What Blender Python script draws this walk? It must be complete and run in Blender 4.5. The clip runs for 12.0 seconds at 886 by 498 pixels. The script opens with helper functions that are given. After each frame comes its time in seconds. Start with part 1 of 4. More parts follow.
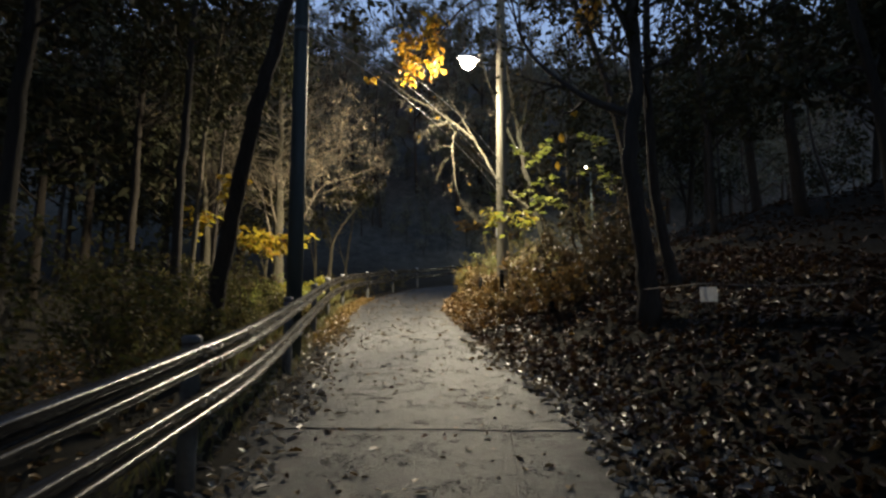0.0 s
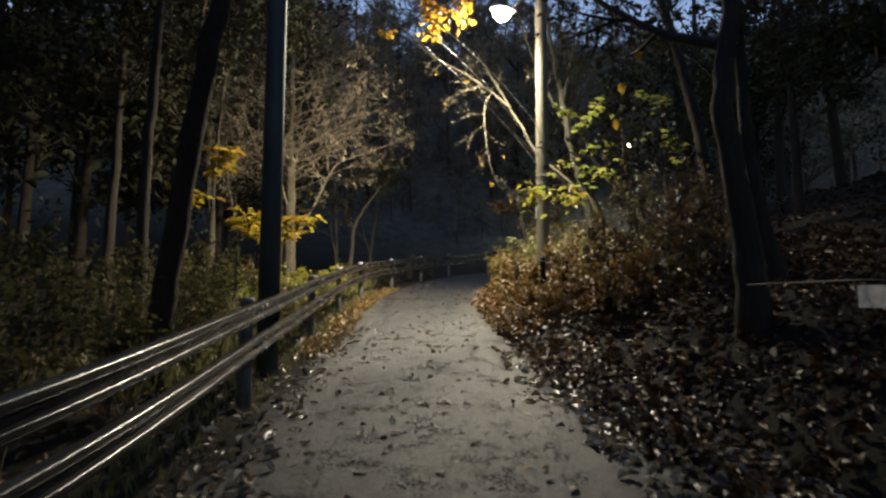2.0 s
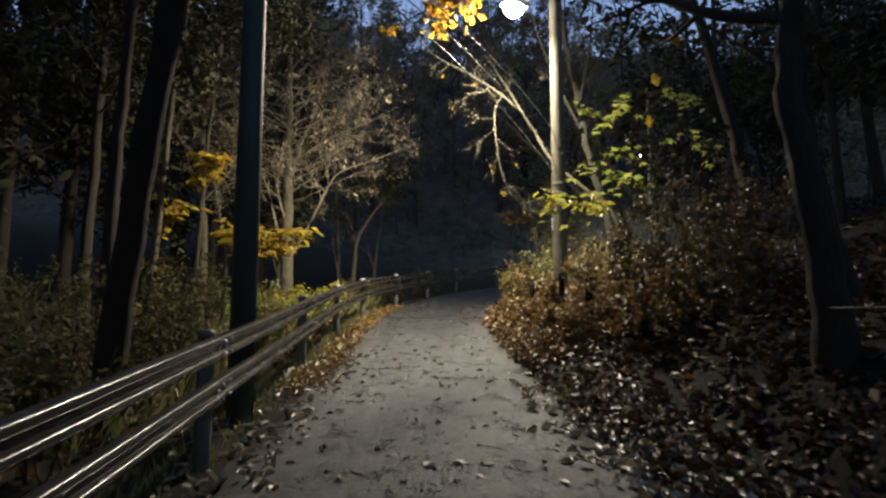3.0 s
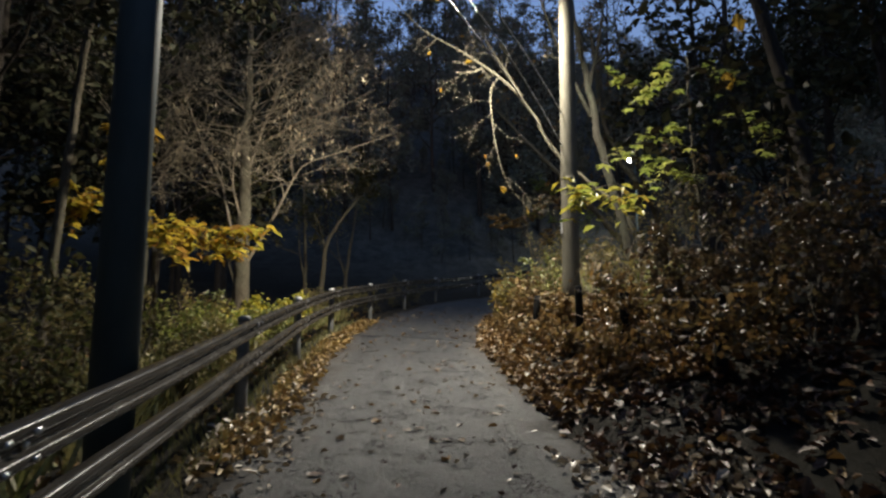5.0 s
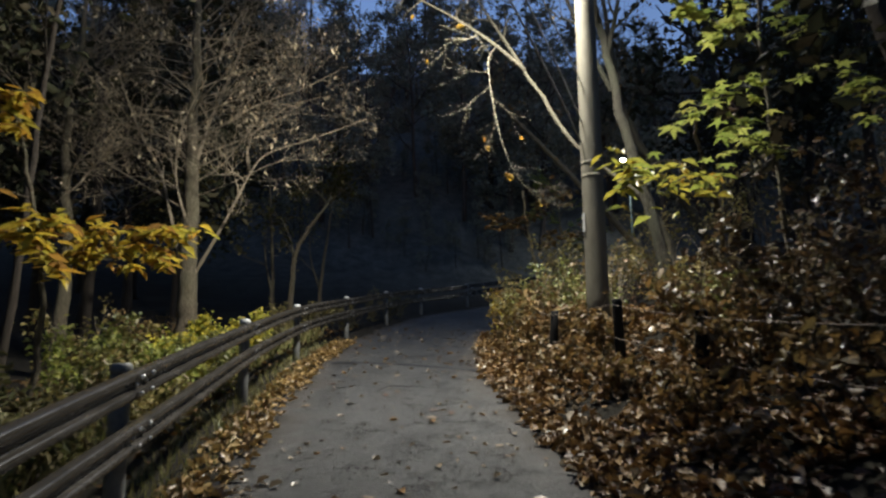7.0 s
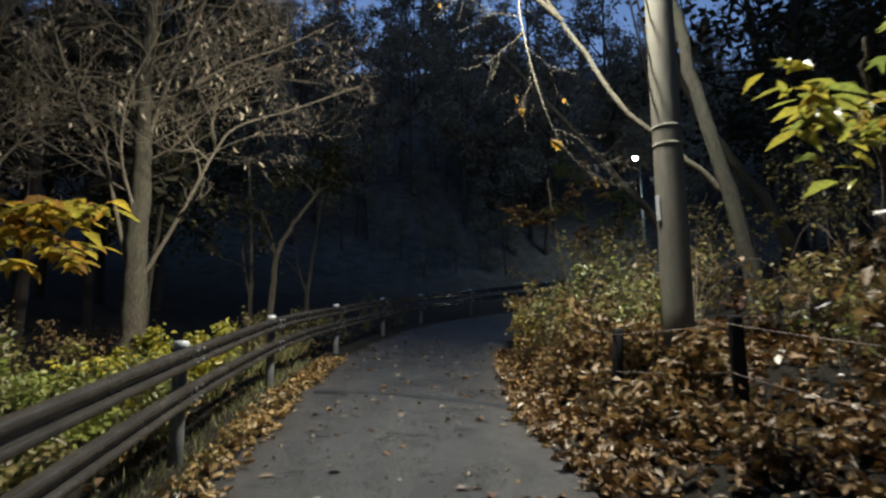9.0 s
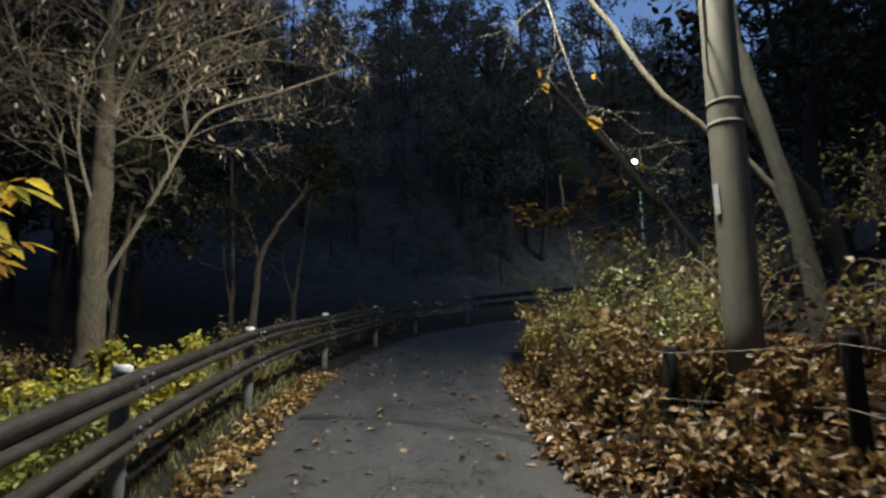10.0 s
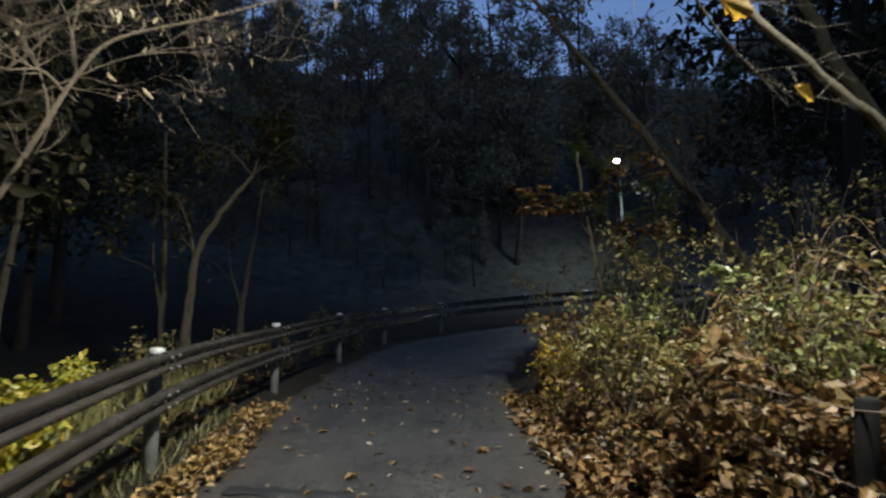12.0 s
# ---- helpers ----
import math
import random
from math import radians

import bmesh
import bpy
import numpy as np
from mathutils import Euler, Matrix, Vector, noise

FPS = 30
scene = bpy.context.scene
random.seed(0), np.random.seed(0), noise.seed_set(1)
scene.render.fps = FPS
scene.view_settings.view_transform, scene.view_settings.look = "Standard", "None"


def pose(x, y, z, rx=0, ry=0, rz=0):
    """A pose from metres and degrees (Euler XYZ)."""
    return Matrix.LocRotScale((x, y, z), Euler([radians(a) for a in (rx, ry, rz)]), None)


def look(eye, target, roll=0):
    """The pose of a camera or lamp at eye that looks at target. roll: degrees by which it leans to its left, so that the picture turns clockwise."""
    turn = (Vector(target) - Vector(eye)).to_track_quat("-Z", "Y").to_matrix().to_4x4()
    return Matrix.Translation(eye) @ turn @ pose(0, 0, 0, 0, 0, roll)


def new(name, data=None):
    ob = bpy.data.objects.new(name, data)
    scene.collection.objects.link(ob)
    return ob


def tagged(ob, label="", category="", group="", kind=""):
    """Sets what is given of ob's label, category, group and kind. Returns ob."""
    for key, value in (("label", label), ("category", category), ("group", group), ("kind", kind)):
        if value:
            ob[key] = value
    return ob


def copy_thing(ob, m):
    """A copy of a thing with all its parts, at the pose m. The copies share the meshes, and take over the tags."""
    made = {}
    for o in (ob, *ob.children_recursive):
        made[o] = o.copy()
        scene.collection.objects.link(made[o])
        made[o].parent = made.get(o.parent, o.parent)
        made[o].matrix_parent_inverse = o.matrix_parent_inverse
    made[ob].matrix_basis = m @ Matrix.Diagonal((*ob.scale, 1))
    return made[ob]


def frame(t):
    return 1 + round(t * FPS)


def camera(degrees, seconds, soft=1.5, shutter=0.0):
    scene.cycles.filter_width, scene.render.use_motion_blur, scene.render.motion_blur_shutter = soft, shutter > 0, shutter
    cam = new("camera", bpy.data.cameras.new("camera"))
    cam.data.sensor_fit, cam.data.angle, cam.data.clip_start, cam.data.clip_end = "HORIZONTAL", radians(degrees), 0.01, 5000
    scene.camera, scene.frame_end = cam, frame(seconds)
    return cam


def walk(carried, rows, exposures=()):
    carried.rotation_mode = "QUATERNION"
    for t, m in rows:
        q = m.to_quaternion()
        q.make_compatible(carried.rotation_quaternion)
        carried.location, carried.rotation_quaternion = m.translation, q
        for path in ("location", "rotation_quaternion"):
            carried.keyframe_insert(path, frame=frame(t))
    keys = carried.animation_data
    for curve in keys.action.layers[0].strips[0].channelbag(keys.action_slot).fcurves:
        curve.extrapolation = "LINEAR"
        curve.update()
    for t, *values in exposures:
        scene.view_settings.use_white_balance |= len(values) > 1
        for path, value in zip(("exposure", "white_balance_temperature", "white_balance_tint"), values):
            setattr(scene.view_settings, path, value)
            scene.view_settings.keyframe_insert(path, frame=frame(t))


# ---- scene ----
cam = camera(69.2, 12.0, soft=2.4, shutter=0.6)
METRES, EYE = 14.5, 1.5
ROWS = [
    (0.0, 0.0, 0.0, 0.0, 0.03, 8.01, 0.25),
    (0.5, 0.0064, 0.04, 0.0048, -0.29, 6.66, 0.1),
    (1.0, 0.0077, 0.0833, 0.0096, 0.18, 6.54, 0.02),
    (1.5, 0.0105, 0.1232, 0.0145, 1.3, 6.09, 0.1),
    (2.0, 0.0092, 0.1675, 0.0202, 3.26, 6.76, 0.12),
    (2.5, 0.009, 0.2058, 0.0265, 3.43, 7.23, 0.33),
    (3.0, 0.0027, 0.2498, 0.0318, 3.89, 7.99, 0.34),
    (5.0, -0.0251, 0.4115, 0.0525, 1.36, 8.65, -0.0),
    (5.5, -0.03, 0.4507, 0.0585, 0.6, 8.72, 0.04),
    (6.0, -0.0341, 0.4933, 0.064, 0.58, 9.24, 0.21),
    (6.5, -0.0367, 0.533, 0.069, -0.12, 9.29, 0.64),
    (7.0, -0.0381, 0.5759, 0.0738, -0.13, 9.4, 1.05),
    (9.0, -0.0571, 0.7405, 0.0933, -0.73, 9.85, 0.76),
    (9.5, -0.0651, 0.7794, 0.0986, -1.08, 10.24, 0.71),
    (10.0, -0.0693, 0.8213, 0.1031, -1.66, 10.44, 0.78),
    (10.5, -0.0755, 0.8605, 0.1087, -2.07, 10.56, 0.81),
    (11.0, -0.0775, 0.903, 0.1133, -3.16, 10.46, 0.86),
    (11.5, -0.0837, 0.9438, 0.1183, -3.83, 10.82, 0.73),
    (12.0, -0.086, 0.984, 0.1231, -5.1, 10.83, 0.67),
]
walk(cam, [(t, pose(METRES * x, METRES * y, EYE + METRES * z, 90 + pitch, roll, yaw)) for t, x, y, z, yaw, pitch, roll in ROWS],
     exposures=[(0.0, 0.70, 8000, 9), (2.5, 0.58, 7500, 10), (5.0, 0.25, 6800, 11), (9.0, 0.04, 6200, 9), (12.0, 0.02, 6200, 9)])

# ---- world and lights ----
world = bpy.data.worlds.new("dusk")
scene.world = world
world.use_nodes = True
wn = world.node_tree.nodes
sky = wn.new("ShaderNodeTexSky")
sky.sky_type, sky.sun_disc = "NISHITA", False
sky.sun_elevation, sky.sun_rotation = radians(-1.0), radians(165)
sky.ozone_density, sky.dust_density = 2.3, 1.0
wn["Background"].inputs["Strength"].default_value = 1.6
world.node_tree.links.new(sky.outputs[0], wn["Background"].inputs["Color"])

LAMP = Vector((0.67, 16.84, 9.12))
FAR_LAMP = Vector((9.6, 42.7, 13.1))


def bulb(name, place, watts, radius, colour, lean=0.0):
    data = bpy.data.lights.new(name, "SPOT")
    data.energy, data.shadow_soft_size, data.color = watts, radius, colour
    data.spot_size, data.spot_blend = radians(172), 1.0
    ob = new(name, data)
    ob.matrix_world = look(place, Vector(place) + Vector((-lean, 0, -1)))
    return ob


bulb("street_lamp_light", LAMP - Vector((0, 0, 0.20)), 4700, 0.28, (1.0, 0.97, 0.85), 0.42)
bulb("far_lamp_light", FAR_LAMP - Vector((0, 0, 0.16)), 1100, 0.09, (0.95, 1.0, 0.92))

# ---- materials ----


class Mat:
    """A node material under construction."""

    def __init__(self, name, rough=0.6, metal=0.0, spec=0.5):
        self.m = bpy.data.materials.new(name)
        self.m.use_nodes = True
        self.n, self.l = self.m.node_tree.nodes, self.m.node_tree.links
        self.b = self.n["Principled BSDF"]
        self.out = self.n["Material Output"]
        self.b.inputs["Roughness"].default_value = rough
        self.b.inputs["Metallic"].default_value = metal
        self.b.inputs["Specular IOR Level"].default_value = spec
        self.tc = self.n.new("ShaderNodeTexCoord")

    def noise(self, scale, detail=4.0, rough=0.6, stretch=None, coords="Object"):
        t = self.n.new("ShaderNodeTexNoise")
        t.inputs["Scale"].default_value, t.inputs["Detail"].default_value, t.inputs["Roughness"].default_value = scale, detail, rough
        src = self.tc.outputs[coords]
        if stretch:
            mp = self.n.new("ShaderNodeMapping")
            mp.inputs["Scale"].default_value = stretch
            self.l.new(src, mp.inputs["Vector"])
            src = mp.outputs[0]
        self.l.new(src, t.inputs["Vector"])
        return t.outputs[0]

    def voronoi(self, scale, feature="DISTANCE_TO_EDGE", stretch=None):
        t = self.n.new("ShaderNodeTexVoronoi")
        t.feature = feature
        t.inputs["Scale"].default_value = scale
        src = self.tc.outputs["Object"]
        if stretch:
            mp = self.n.new("ShaderNodeMapping")
            mp.inputs["Scale"].default_value = stretch
            self.l.new(src, mp.inputs["Vector"])
            src = mp.outputs[0]
        self.l.new(src, t.inputs["Vector"])
        return t.outputs[0]

    def island(self):
        return self.n.new("ShaderNodeNewGeometry").outputs["Random Per Island"]

    def each(self):
        return self.n.new("ShaderNodeObjectInfo").outputs["Random"]

    def ramp(self, fac, *stops):
        r = self.n.new("ShaderNodeValToRGB")
        e = r.color_ramp.elements
        while len(e) < len(stops):
            e.new(0.5)
        for el, (p, c) in zip(e, stops):
            el.position, el.color = p, (*c, 1) if len(c) == 3 else (c[0],) * 3 + (1,)
        self.l.new(fac, r.inputs[0])
        return r.outputs[0]

    def mix(self, fac, a, b, mode="MIX"):
        x = self.n.new("ShaderNodeMix")
        x.data_type, x.blend_type = "RGBA", mode
        for sock, v in ((x.inputs[0], fac), (x.inputs[6], a), (x.inputs[7], b)):
            if isinstance(v, (int, float)):
                sock.default_value = v
            elif isinstance(v, tuple):
                sock.default_value = (*v, 1)
            else:
                self.l.new(v, sock)
        return x.outputs[2]

    def colour(self, sock):
        self.l.new(sock, self.b.inputs["Base Color"])
        return self

    def rough(self, sock):
        self.l.new(sock, self.b.inputs["Roughness"])
        return self

    def bump(self, height, dist=0.01, strength=1.0):
        b = self.n.new("ShaderNodeBump")
        b.inputs["Distance"].default_value, b.inputs["Strength"].default_value = dist, strength
        self.l.new(height, b.inputs["Height"])
        self.l.new(b.outputs[0], self.b.inputs["Normal"])
        return self

    def thin(self, sock, share=0.35):
        """Lets light through, as leaves do."""
        t, mx = self.n.new("ShaderNodeBsdfTranslucent"), self.n.new("ShaderNodeMixShader")
        self.l.new(sock, t.inputs["Color"])
        mx.inputs[0].default_value = share
        self.l.new(self.b.outputs[0], mx.inputs[1])
        self.l.new(t.outputs[0], mx.inputs[2])
        self.l.new(mx.outputs[0], self.out.inputs["Surface"])
        return self


def leaf_material(name, *colours, rough=0.5, share=0.3, spec=0.4):
    m = Mat(name, rough, spec=spec)
    n = len(colours) - 1
    c = m.ramp(m.island(), *[(i / max(n, 1), col) for i, col in enumerate(colours)])
    c = m.mix(m.ramp(m.noise(45, 3), (0.35, (0,)), (0.7, (1,))), c, m.mix(0.55, c, (0.05, 0.035, 0.02)))
    m.colour(c)
    if share:
        m.thin(c, share)
    return m.m


def bark_material(name, dark, light, scale=1.0, moss=None):
    m = Mat(name, 0.85, spec=0.25)
    grain = m.noise(9 * scale, 6, 0.7, (3.2, 3.2, 0.6))
    c = m.ramp(grain, (0.3, dark), (0.7, light))
    c = m.mix(m.ramp(m.noise(1.6, 3), (0.4, (0,)), (0.75, (1,))), c, m.mix(0.6, c, moss or light))
    return m.colour(c).bump(m.mix(0.35, grain, m.noise(34 * scale, 5, 0.75, (2, 2, 0.9))), 0.06).m


def make_materials():
    M = {}
    m = Mat("road_concrete", 0.5, spec=0.55)
    big, mid, fine, grit = m.noise(0.55, 6, 0.65), m.noise(2.6, 8, 0.72), m.noise(38, 6, 0.75), m.noise(170, 4, 0.8)
    streak = m.noise(1.1, 6, 0.7, (2.6, 0.35, 1))
    c = m.ramp(big, (0.42, (0.021, 0.0205, 0.019)), (0.5, (0.027, 0.0265, 0.025)), (0.58, (0.040, 0.039, 0.036)))
    c = m.mix(m.ramp(mid, (0.44, (0,)), (0.66, (0.6,))), c, (0.018, 0.017, 0.016))
    c = m.mix(m.ramp(streak, (0.46, (0,)), (0.64, (0.4,))), c, (0.065, 0.063, 0.059))
    c = m.mix(m.ramp(fine, (0.45, (0,)), (0.75, (0.6,))), c, (0.075, 0.073, 0.070))
    c = m.mix(m.ramp(grit, (0.50, (0,)), (0.72, (0.5,))), c, (0.016, 0.015, 0.014))
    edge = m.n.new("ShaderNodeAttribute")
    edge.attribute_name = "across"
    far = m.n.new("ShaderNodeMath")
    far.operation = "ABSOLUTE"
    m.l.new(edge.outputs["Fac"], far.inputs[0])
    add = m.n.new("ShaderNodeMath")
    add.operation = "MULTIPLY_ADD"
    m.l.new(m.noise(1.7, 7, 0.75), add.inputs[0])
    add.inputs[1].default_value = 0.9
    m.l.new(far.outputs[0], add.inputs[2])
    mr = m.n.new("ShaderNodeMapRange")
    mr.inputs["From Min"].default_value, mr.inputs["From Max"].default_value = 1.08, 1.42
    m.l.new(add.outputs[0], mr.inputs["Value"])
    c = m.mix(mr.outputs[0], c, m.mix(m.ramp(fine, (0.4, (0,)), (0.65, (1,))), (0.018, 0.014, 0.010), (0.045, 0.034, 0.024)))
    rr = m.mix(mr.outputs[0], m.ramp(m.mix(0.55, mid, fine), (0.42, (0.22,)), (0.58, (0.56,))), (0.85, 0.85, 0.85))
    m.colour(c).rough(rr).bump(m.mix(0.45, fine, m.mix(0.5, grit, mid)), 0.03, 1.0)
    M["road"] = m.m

    m = Mat("forest_soil", 0.95, spec=0.2)
    f = m.noise(14, 6, 0.7)
    c = m.ramp(f, (0.3, (0.014, 0.012, 0.009)), (0.7, (0.045, 0.036, 0.026)))
    c = m.mix(m.ramp(m.noise(0.7, 4), (0.4, (0,)), (0.65, (0.7,))), c, (0.032, 0.028, 0.018))
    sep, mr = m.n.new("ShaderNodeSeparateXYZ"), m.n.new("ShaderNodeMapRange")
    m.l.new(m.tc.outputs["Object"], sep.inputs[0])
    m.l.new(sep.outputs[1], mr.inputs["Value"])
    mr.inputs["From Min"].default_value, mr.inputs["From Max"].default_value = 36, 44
    c = m.mix(mr.outputs[0], c, m.mix(m.ramp(m.noise(1.6, 6, 0.75), (0.4, (0,)), (0.62, (1,))), (0.045, 0.047, 0.042), m.mix(f, (0.075, 0.074, 0.066), (0.12, 0.116, 0.10))))  # hillside blended to a paler grey in place of haze
    M["soil"] = m.colour(c).bump(m.mix(0.5, f, m.noise(50, 5, 0.8)), 0.14).m

    M["litter"] = leaf_material("fallen_leaves", (0.06, 0.031, 0.012), (0.18, 0.095, 0.030), (0.29, 0.165, 0.052), (0.11, 0.056, 0.020), (0.35, 0.22, 0.08), rough=0.55, share=0.12, spec=0.3)
    M["litter_pale"] = leaf_material("dry_pale_leaves", (0.14, 0.095, 0.055), (0.45, 0.37, 0.26), (0.24, 0.17, 0.10), (0.55, 0.47, 0.35), rough=0.4, share=0.12, spec=0.5)
    M["litter_gold"] = leaf_material("golden_fallen_leaves", (0.20, 0.11, 0.035), (0.40, 0.25, 0.08), (0.48, 0.33, 0.12), (0.14, 0.08, 0.03), (0.34, 0.21, 0.07), rough=0.45, share=0.12, spec=0.45)
    M["litter_dark"] = leaf_material("dark_fallen_leaves", (0.050, 0.024, 0.013), (0.14, 0.066, 0.030), rough=0.5, share=0.05, spec=0.3)
    M["green"] = leaf_material("shrub_leaves", (0.10, 0.13, 0.035), (0.19, 0.22, 0.06), (0.32, 0.32, 0.10), (0.24, 0.20, 0.07), rough=0.4, share=0.35)
    M["olive"] = leaf_material("dull_olive_leaves", (0.12, 0.12, 0.035), (0.23, 0.20, 0.06), (0.34, 0.27, 0.09), (0.19, 0.13, 0.05), rough=0.45, share=0.35)
    M["brown"] = leaf_material("withered_leaves", (0.12, 0.066, 0.024), (0.27, 0.155, 0.05), (0.18, 0.13, 0.045), (0.33, 0.21, 0.08), rough=0.5)
    M["yellow"] = leaf_material("yellow_leaves", (0.52, 0.36, 0.03), (0.60, 0.44, 0.05), (0.34, 0.33, 0.05), (0.50, 0.27, 0.03), (0.26, 0.14, 0.04), rough=0.45, share=0.5)
    M["orange"] = leaf_material("orange_oak_leaves", (0.55, 0.28, 0.03), (0.60, 0.38, 0.05), (0.40, 0.18, 0.03), rough=0.45, share=0.5)
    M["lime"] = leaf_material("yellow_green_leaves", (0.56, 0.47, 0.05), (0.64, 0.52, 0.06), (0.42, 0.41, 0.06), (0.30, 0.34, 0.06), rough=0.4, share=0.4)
    M["turning"] = leaf_material("leaves_turning_yellow", (0.36, 0.40, 0.07), (0.52, 0.42, 0.05), (0.30, 0.36, 0.07), (0.50, 0.28, 0.04), rough=0.4, share=0.4)
    M["fresh"] = leaf_material("fresh_green_leaves", (0.24, 0.31, 0.06), (0.38, 0.43, 0.10), (0.46, 0.44, 0.11), rough=0.4, share=0.4)
    # russet leaves with the bank's shade worked into their colour
    M["russet"] = leaf_material("shaded_russet_leaves", (0.05, 0.03, 0.016), (0.10, 0.06, 0.028), (0.08, 0.07, 0.03), (0.15, 0.09, 0.04), rough=0.4)
    # dull thicket leaves, darkened further for the shade under the trees
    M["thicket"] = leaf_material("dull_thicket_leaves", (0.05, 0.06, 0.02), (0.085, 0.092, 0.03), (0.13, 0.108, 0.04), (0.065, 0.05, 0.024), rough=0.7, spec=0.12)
    M["tan"] = leaf_material("dry_tan_leaves", (0.42, 0.33, 0.20), (0.60, 0.50, 0.32), (0.30, 0.21, 0.12), rough=0.5, share=0.25)
    # canopy leaf colour holds the dark that these crowns stand in
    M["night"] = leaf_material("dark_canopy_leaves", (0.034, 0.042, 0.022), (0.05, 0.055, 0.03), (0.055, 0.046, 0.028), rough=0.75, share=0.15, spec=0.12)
    # hill leaves coloured paler and greyer to imitate the haze over them
    M["hill"] = leaf_material("haze_toned_hill_leaves", (0.15, 0.165, 0.12), (0.20, 0.21, 0.16), (0.18, 0.165, 0.13), rough=0.7, share=0.25, spec=0.15)
    M["grass"] = leaf_material("dry_grass", (0.17, 0.17, 0.05), (0.33, 0.28, 0.12), (0.13, 0.16, 0.04), rough=0.5, share=0.25)

    # bark darkened for trunks standing out of the lamplight
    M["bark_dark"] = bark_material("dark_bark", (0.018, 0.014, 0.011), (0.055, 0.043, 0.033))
    M["bark_brown"] = bark_material("brown_bark", (0.028, 0.022, 0.015), (0.20, 0.16, 0.11), 1.5, (0.10, 0.105, 0.06))
    M["bark_pale"] = bark_material("pale_bark", (0.10, 0.085, 0.06), (0.24, 0.21, 0.155), 1.6, (0.15, 0.145, 0.09))
    # mossy grey bark, toned down for the shadow behind the lamp pole
    M["bark_shaded"] = bark_material("shaded_mossy_bark", (0.028, 0.025, 0.019), (0.10, 0.088, 0.066), 1.6, (0.06, 0.07, 0.04))
    M["twig"] = bark_material("twig_bark", (0.14, 0.112, 0.076), (0.35, 0.285, 0.20), 3)

    m = Mat("weathered_galvanised_steel", 0.42, 0.1, spec=0.3)
    f = m.noise(7, 6, 0.7, (1, 0.35, 1))
    g = m.noise(40, 4, 0.7)
    c = m.ramp(f, (0.3, (0.026, 0.023, 0.019)), (0.7, (0.058, 0.051, 0.043)))
    c = m.mix(m.ramp(g, (0.55, (0,)), (0.72, (0.5,))), c, (0.045, 0.033, 0.023))
    M["rail"] = m.colour(c).rough(m.ramp(f, (0.3, (0.19,)), (0.7, (0.31,)))).bump(g, 0.001).m
    m = Mat("galvanised_post", 0.55, 0.15)
    f = m.noise(12, 5, 0.7)
    M["post"] = m.colour(m.ramp(f, (0.3, (0.075, 0.075, 0.071)), (0.7, (0.15, 0.15, 0.142)))).bump(f, 0.002).m
    m = Mat("dull_white_cap", 0.45)
    f = m.noise(30, 5, 0.7)
    M["cap"] = m.colour(m.ramp(f, (0.35, (0.30, 0.30, 0.285)), (0.65, (0.50, 0.50, 0.485)))).m
    m = Mat("bolt_steel", 0.35, 0.9)
    M["bolt"] = m.colour(m.ramp(m.noise(50, 3), (0.3, (0.35, 0.34, 0.32)), (0.7, (0.6, 0.6, 0.58)))).m
    m = Mat("dark_green_painted_steel", 0.6, 0.0, 0.35)
    f = m.noise(4, 5, 0.7, (1, 1, 0.3))
    M["steel_pole"] = m.colour(m.ramp(f, (0.3, (0.035, 0.05, 0.05)), (0.7, (0.06, 0.08, 0.08)))).bump(m.noise(80, 3), 0.001).m
    m = Mat("spun_concrete", 0.8, spec=0.3)
    f = m.noise(6, 6, 0.7, (1, 1, 0.25))
    g = m.noise(70, 5, 0.75)
    c = m.ramp(f, (0.3, (0.098, 0.088, 0.064)), (0.7, (0.165, 0.150, 0.112)))
    c = m.mix(m.ramp(g, (0.5, (0,)), (0.75, (0.5,))), c, (0.10, 0.09, 0.068))
    M["concrete"] = m.colour(c).bump(g, 0.004).m
    m = Mat("black_fence_post", 0.85, spec=0.15)
    f = m.noise(16, 5, 0.7, (1, 1, 0.2))
    M["fence"] = m.colour(m.ramp(f, (0.3, (0.007, 0.007, 0.007)), (0.7, (0.018, 0.017, 0.016)))).bump(f, 0.006).m
    m = Mat("faded_rope", 0.8)
    M["rope"] = m.colour(m.ramp(m.noise(120, 3), (0.3, (0.10, 0.075, 0.055)), (0.7, (0.20, 0.155, 0.12)))).m
    m = Mat("cable_sheath", 0.4)
    M["cable"] = m.colour(m.ramp(m.noise(30, 3), (0.3, (0.20, 0.20, 0.19)), (0.7, (0.33, 0.33, 0.31)))).m
    m = Mat("lamp_housing", 0.4, 0.3)
    M["housing"] = m.colour(m.ramp(m.noise(20, 3), (0.3, (0.22, 0.22, 0.22)), (0.7, (0.32, 0.32, 0.32)))).m
    m = Mat("sign_board", 0.5)
    c = m.ramp(m.noise(20, 4), (0.3, (0.62, 0.62, 0.62)), (0.7, (0.78, 0.78, 0.78)))
    M["sign"] = m.colour(c).thin(c, 0.6).m
    # near-black colour for the lane's joints and its painted shadow band
    m = Mat("joint_and_shadow_dark", 0.5)
    f = m.noise(25, 5, 0.7)
    M["joint_shadow"] = m.colour(m.ramp(f, (0.35, (0.008, 0.008, 0.008)), (0.65, (0.017, 0.017, 0.016)))).bump(f, 0.004).m
    m = Mat("lamp_glass", 0.3)
    m.b.inputs["Emission Color"].default_value = (1.0, 0.95, 0.86, 1)
    m.b.inputs["Emission Strength"].default_value = 60
    M["glow"] = m.m
    return M


M = make_materials()

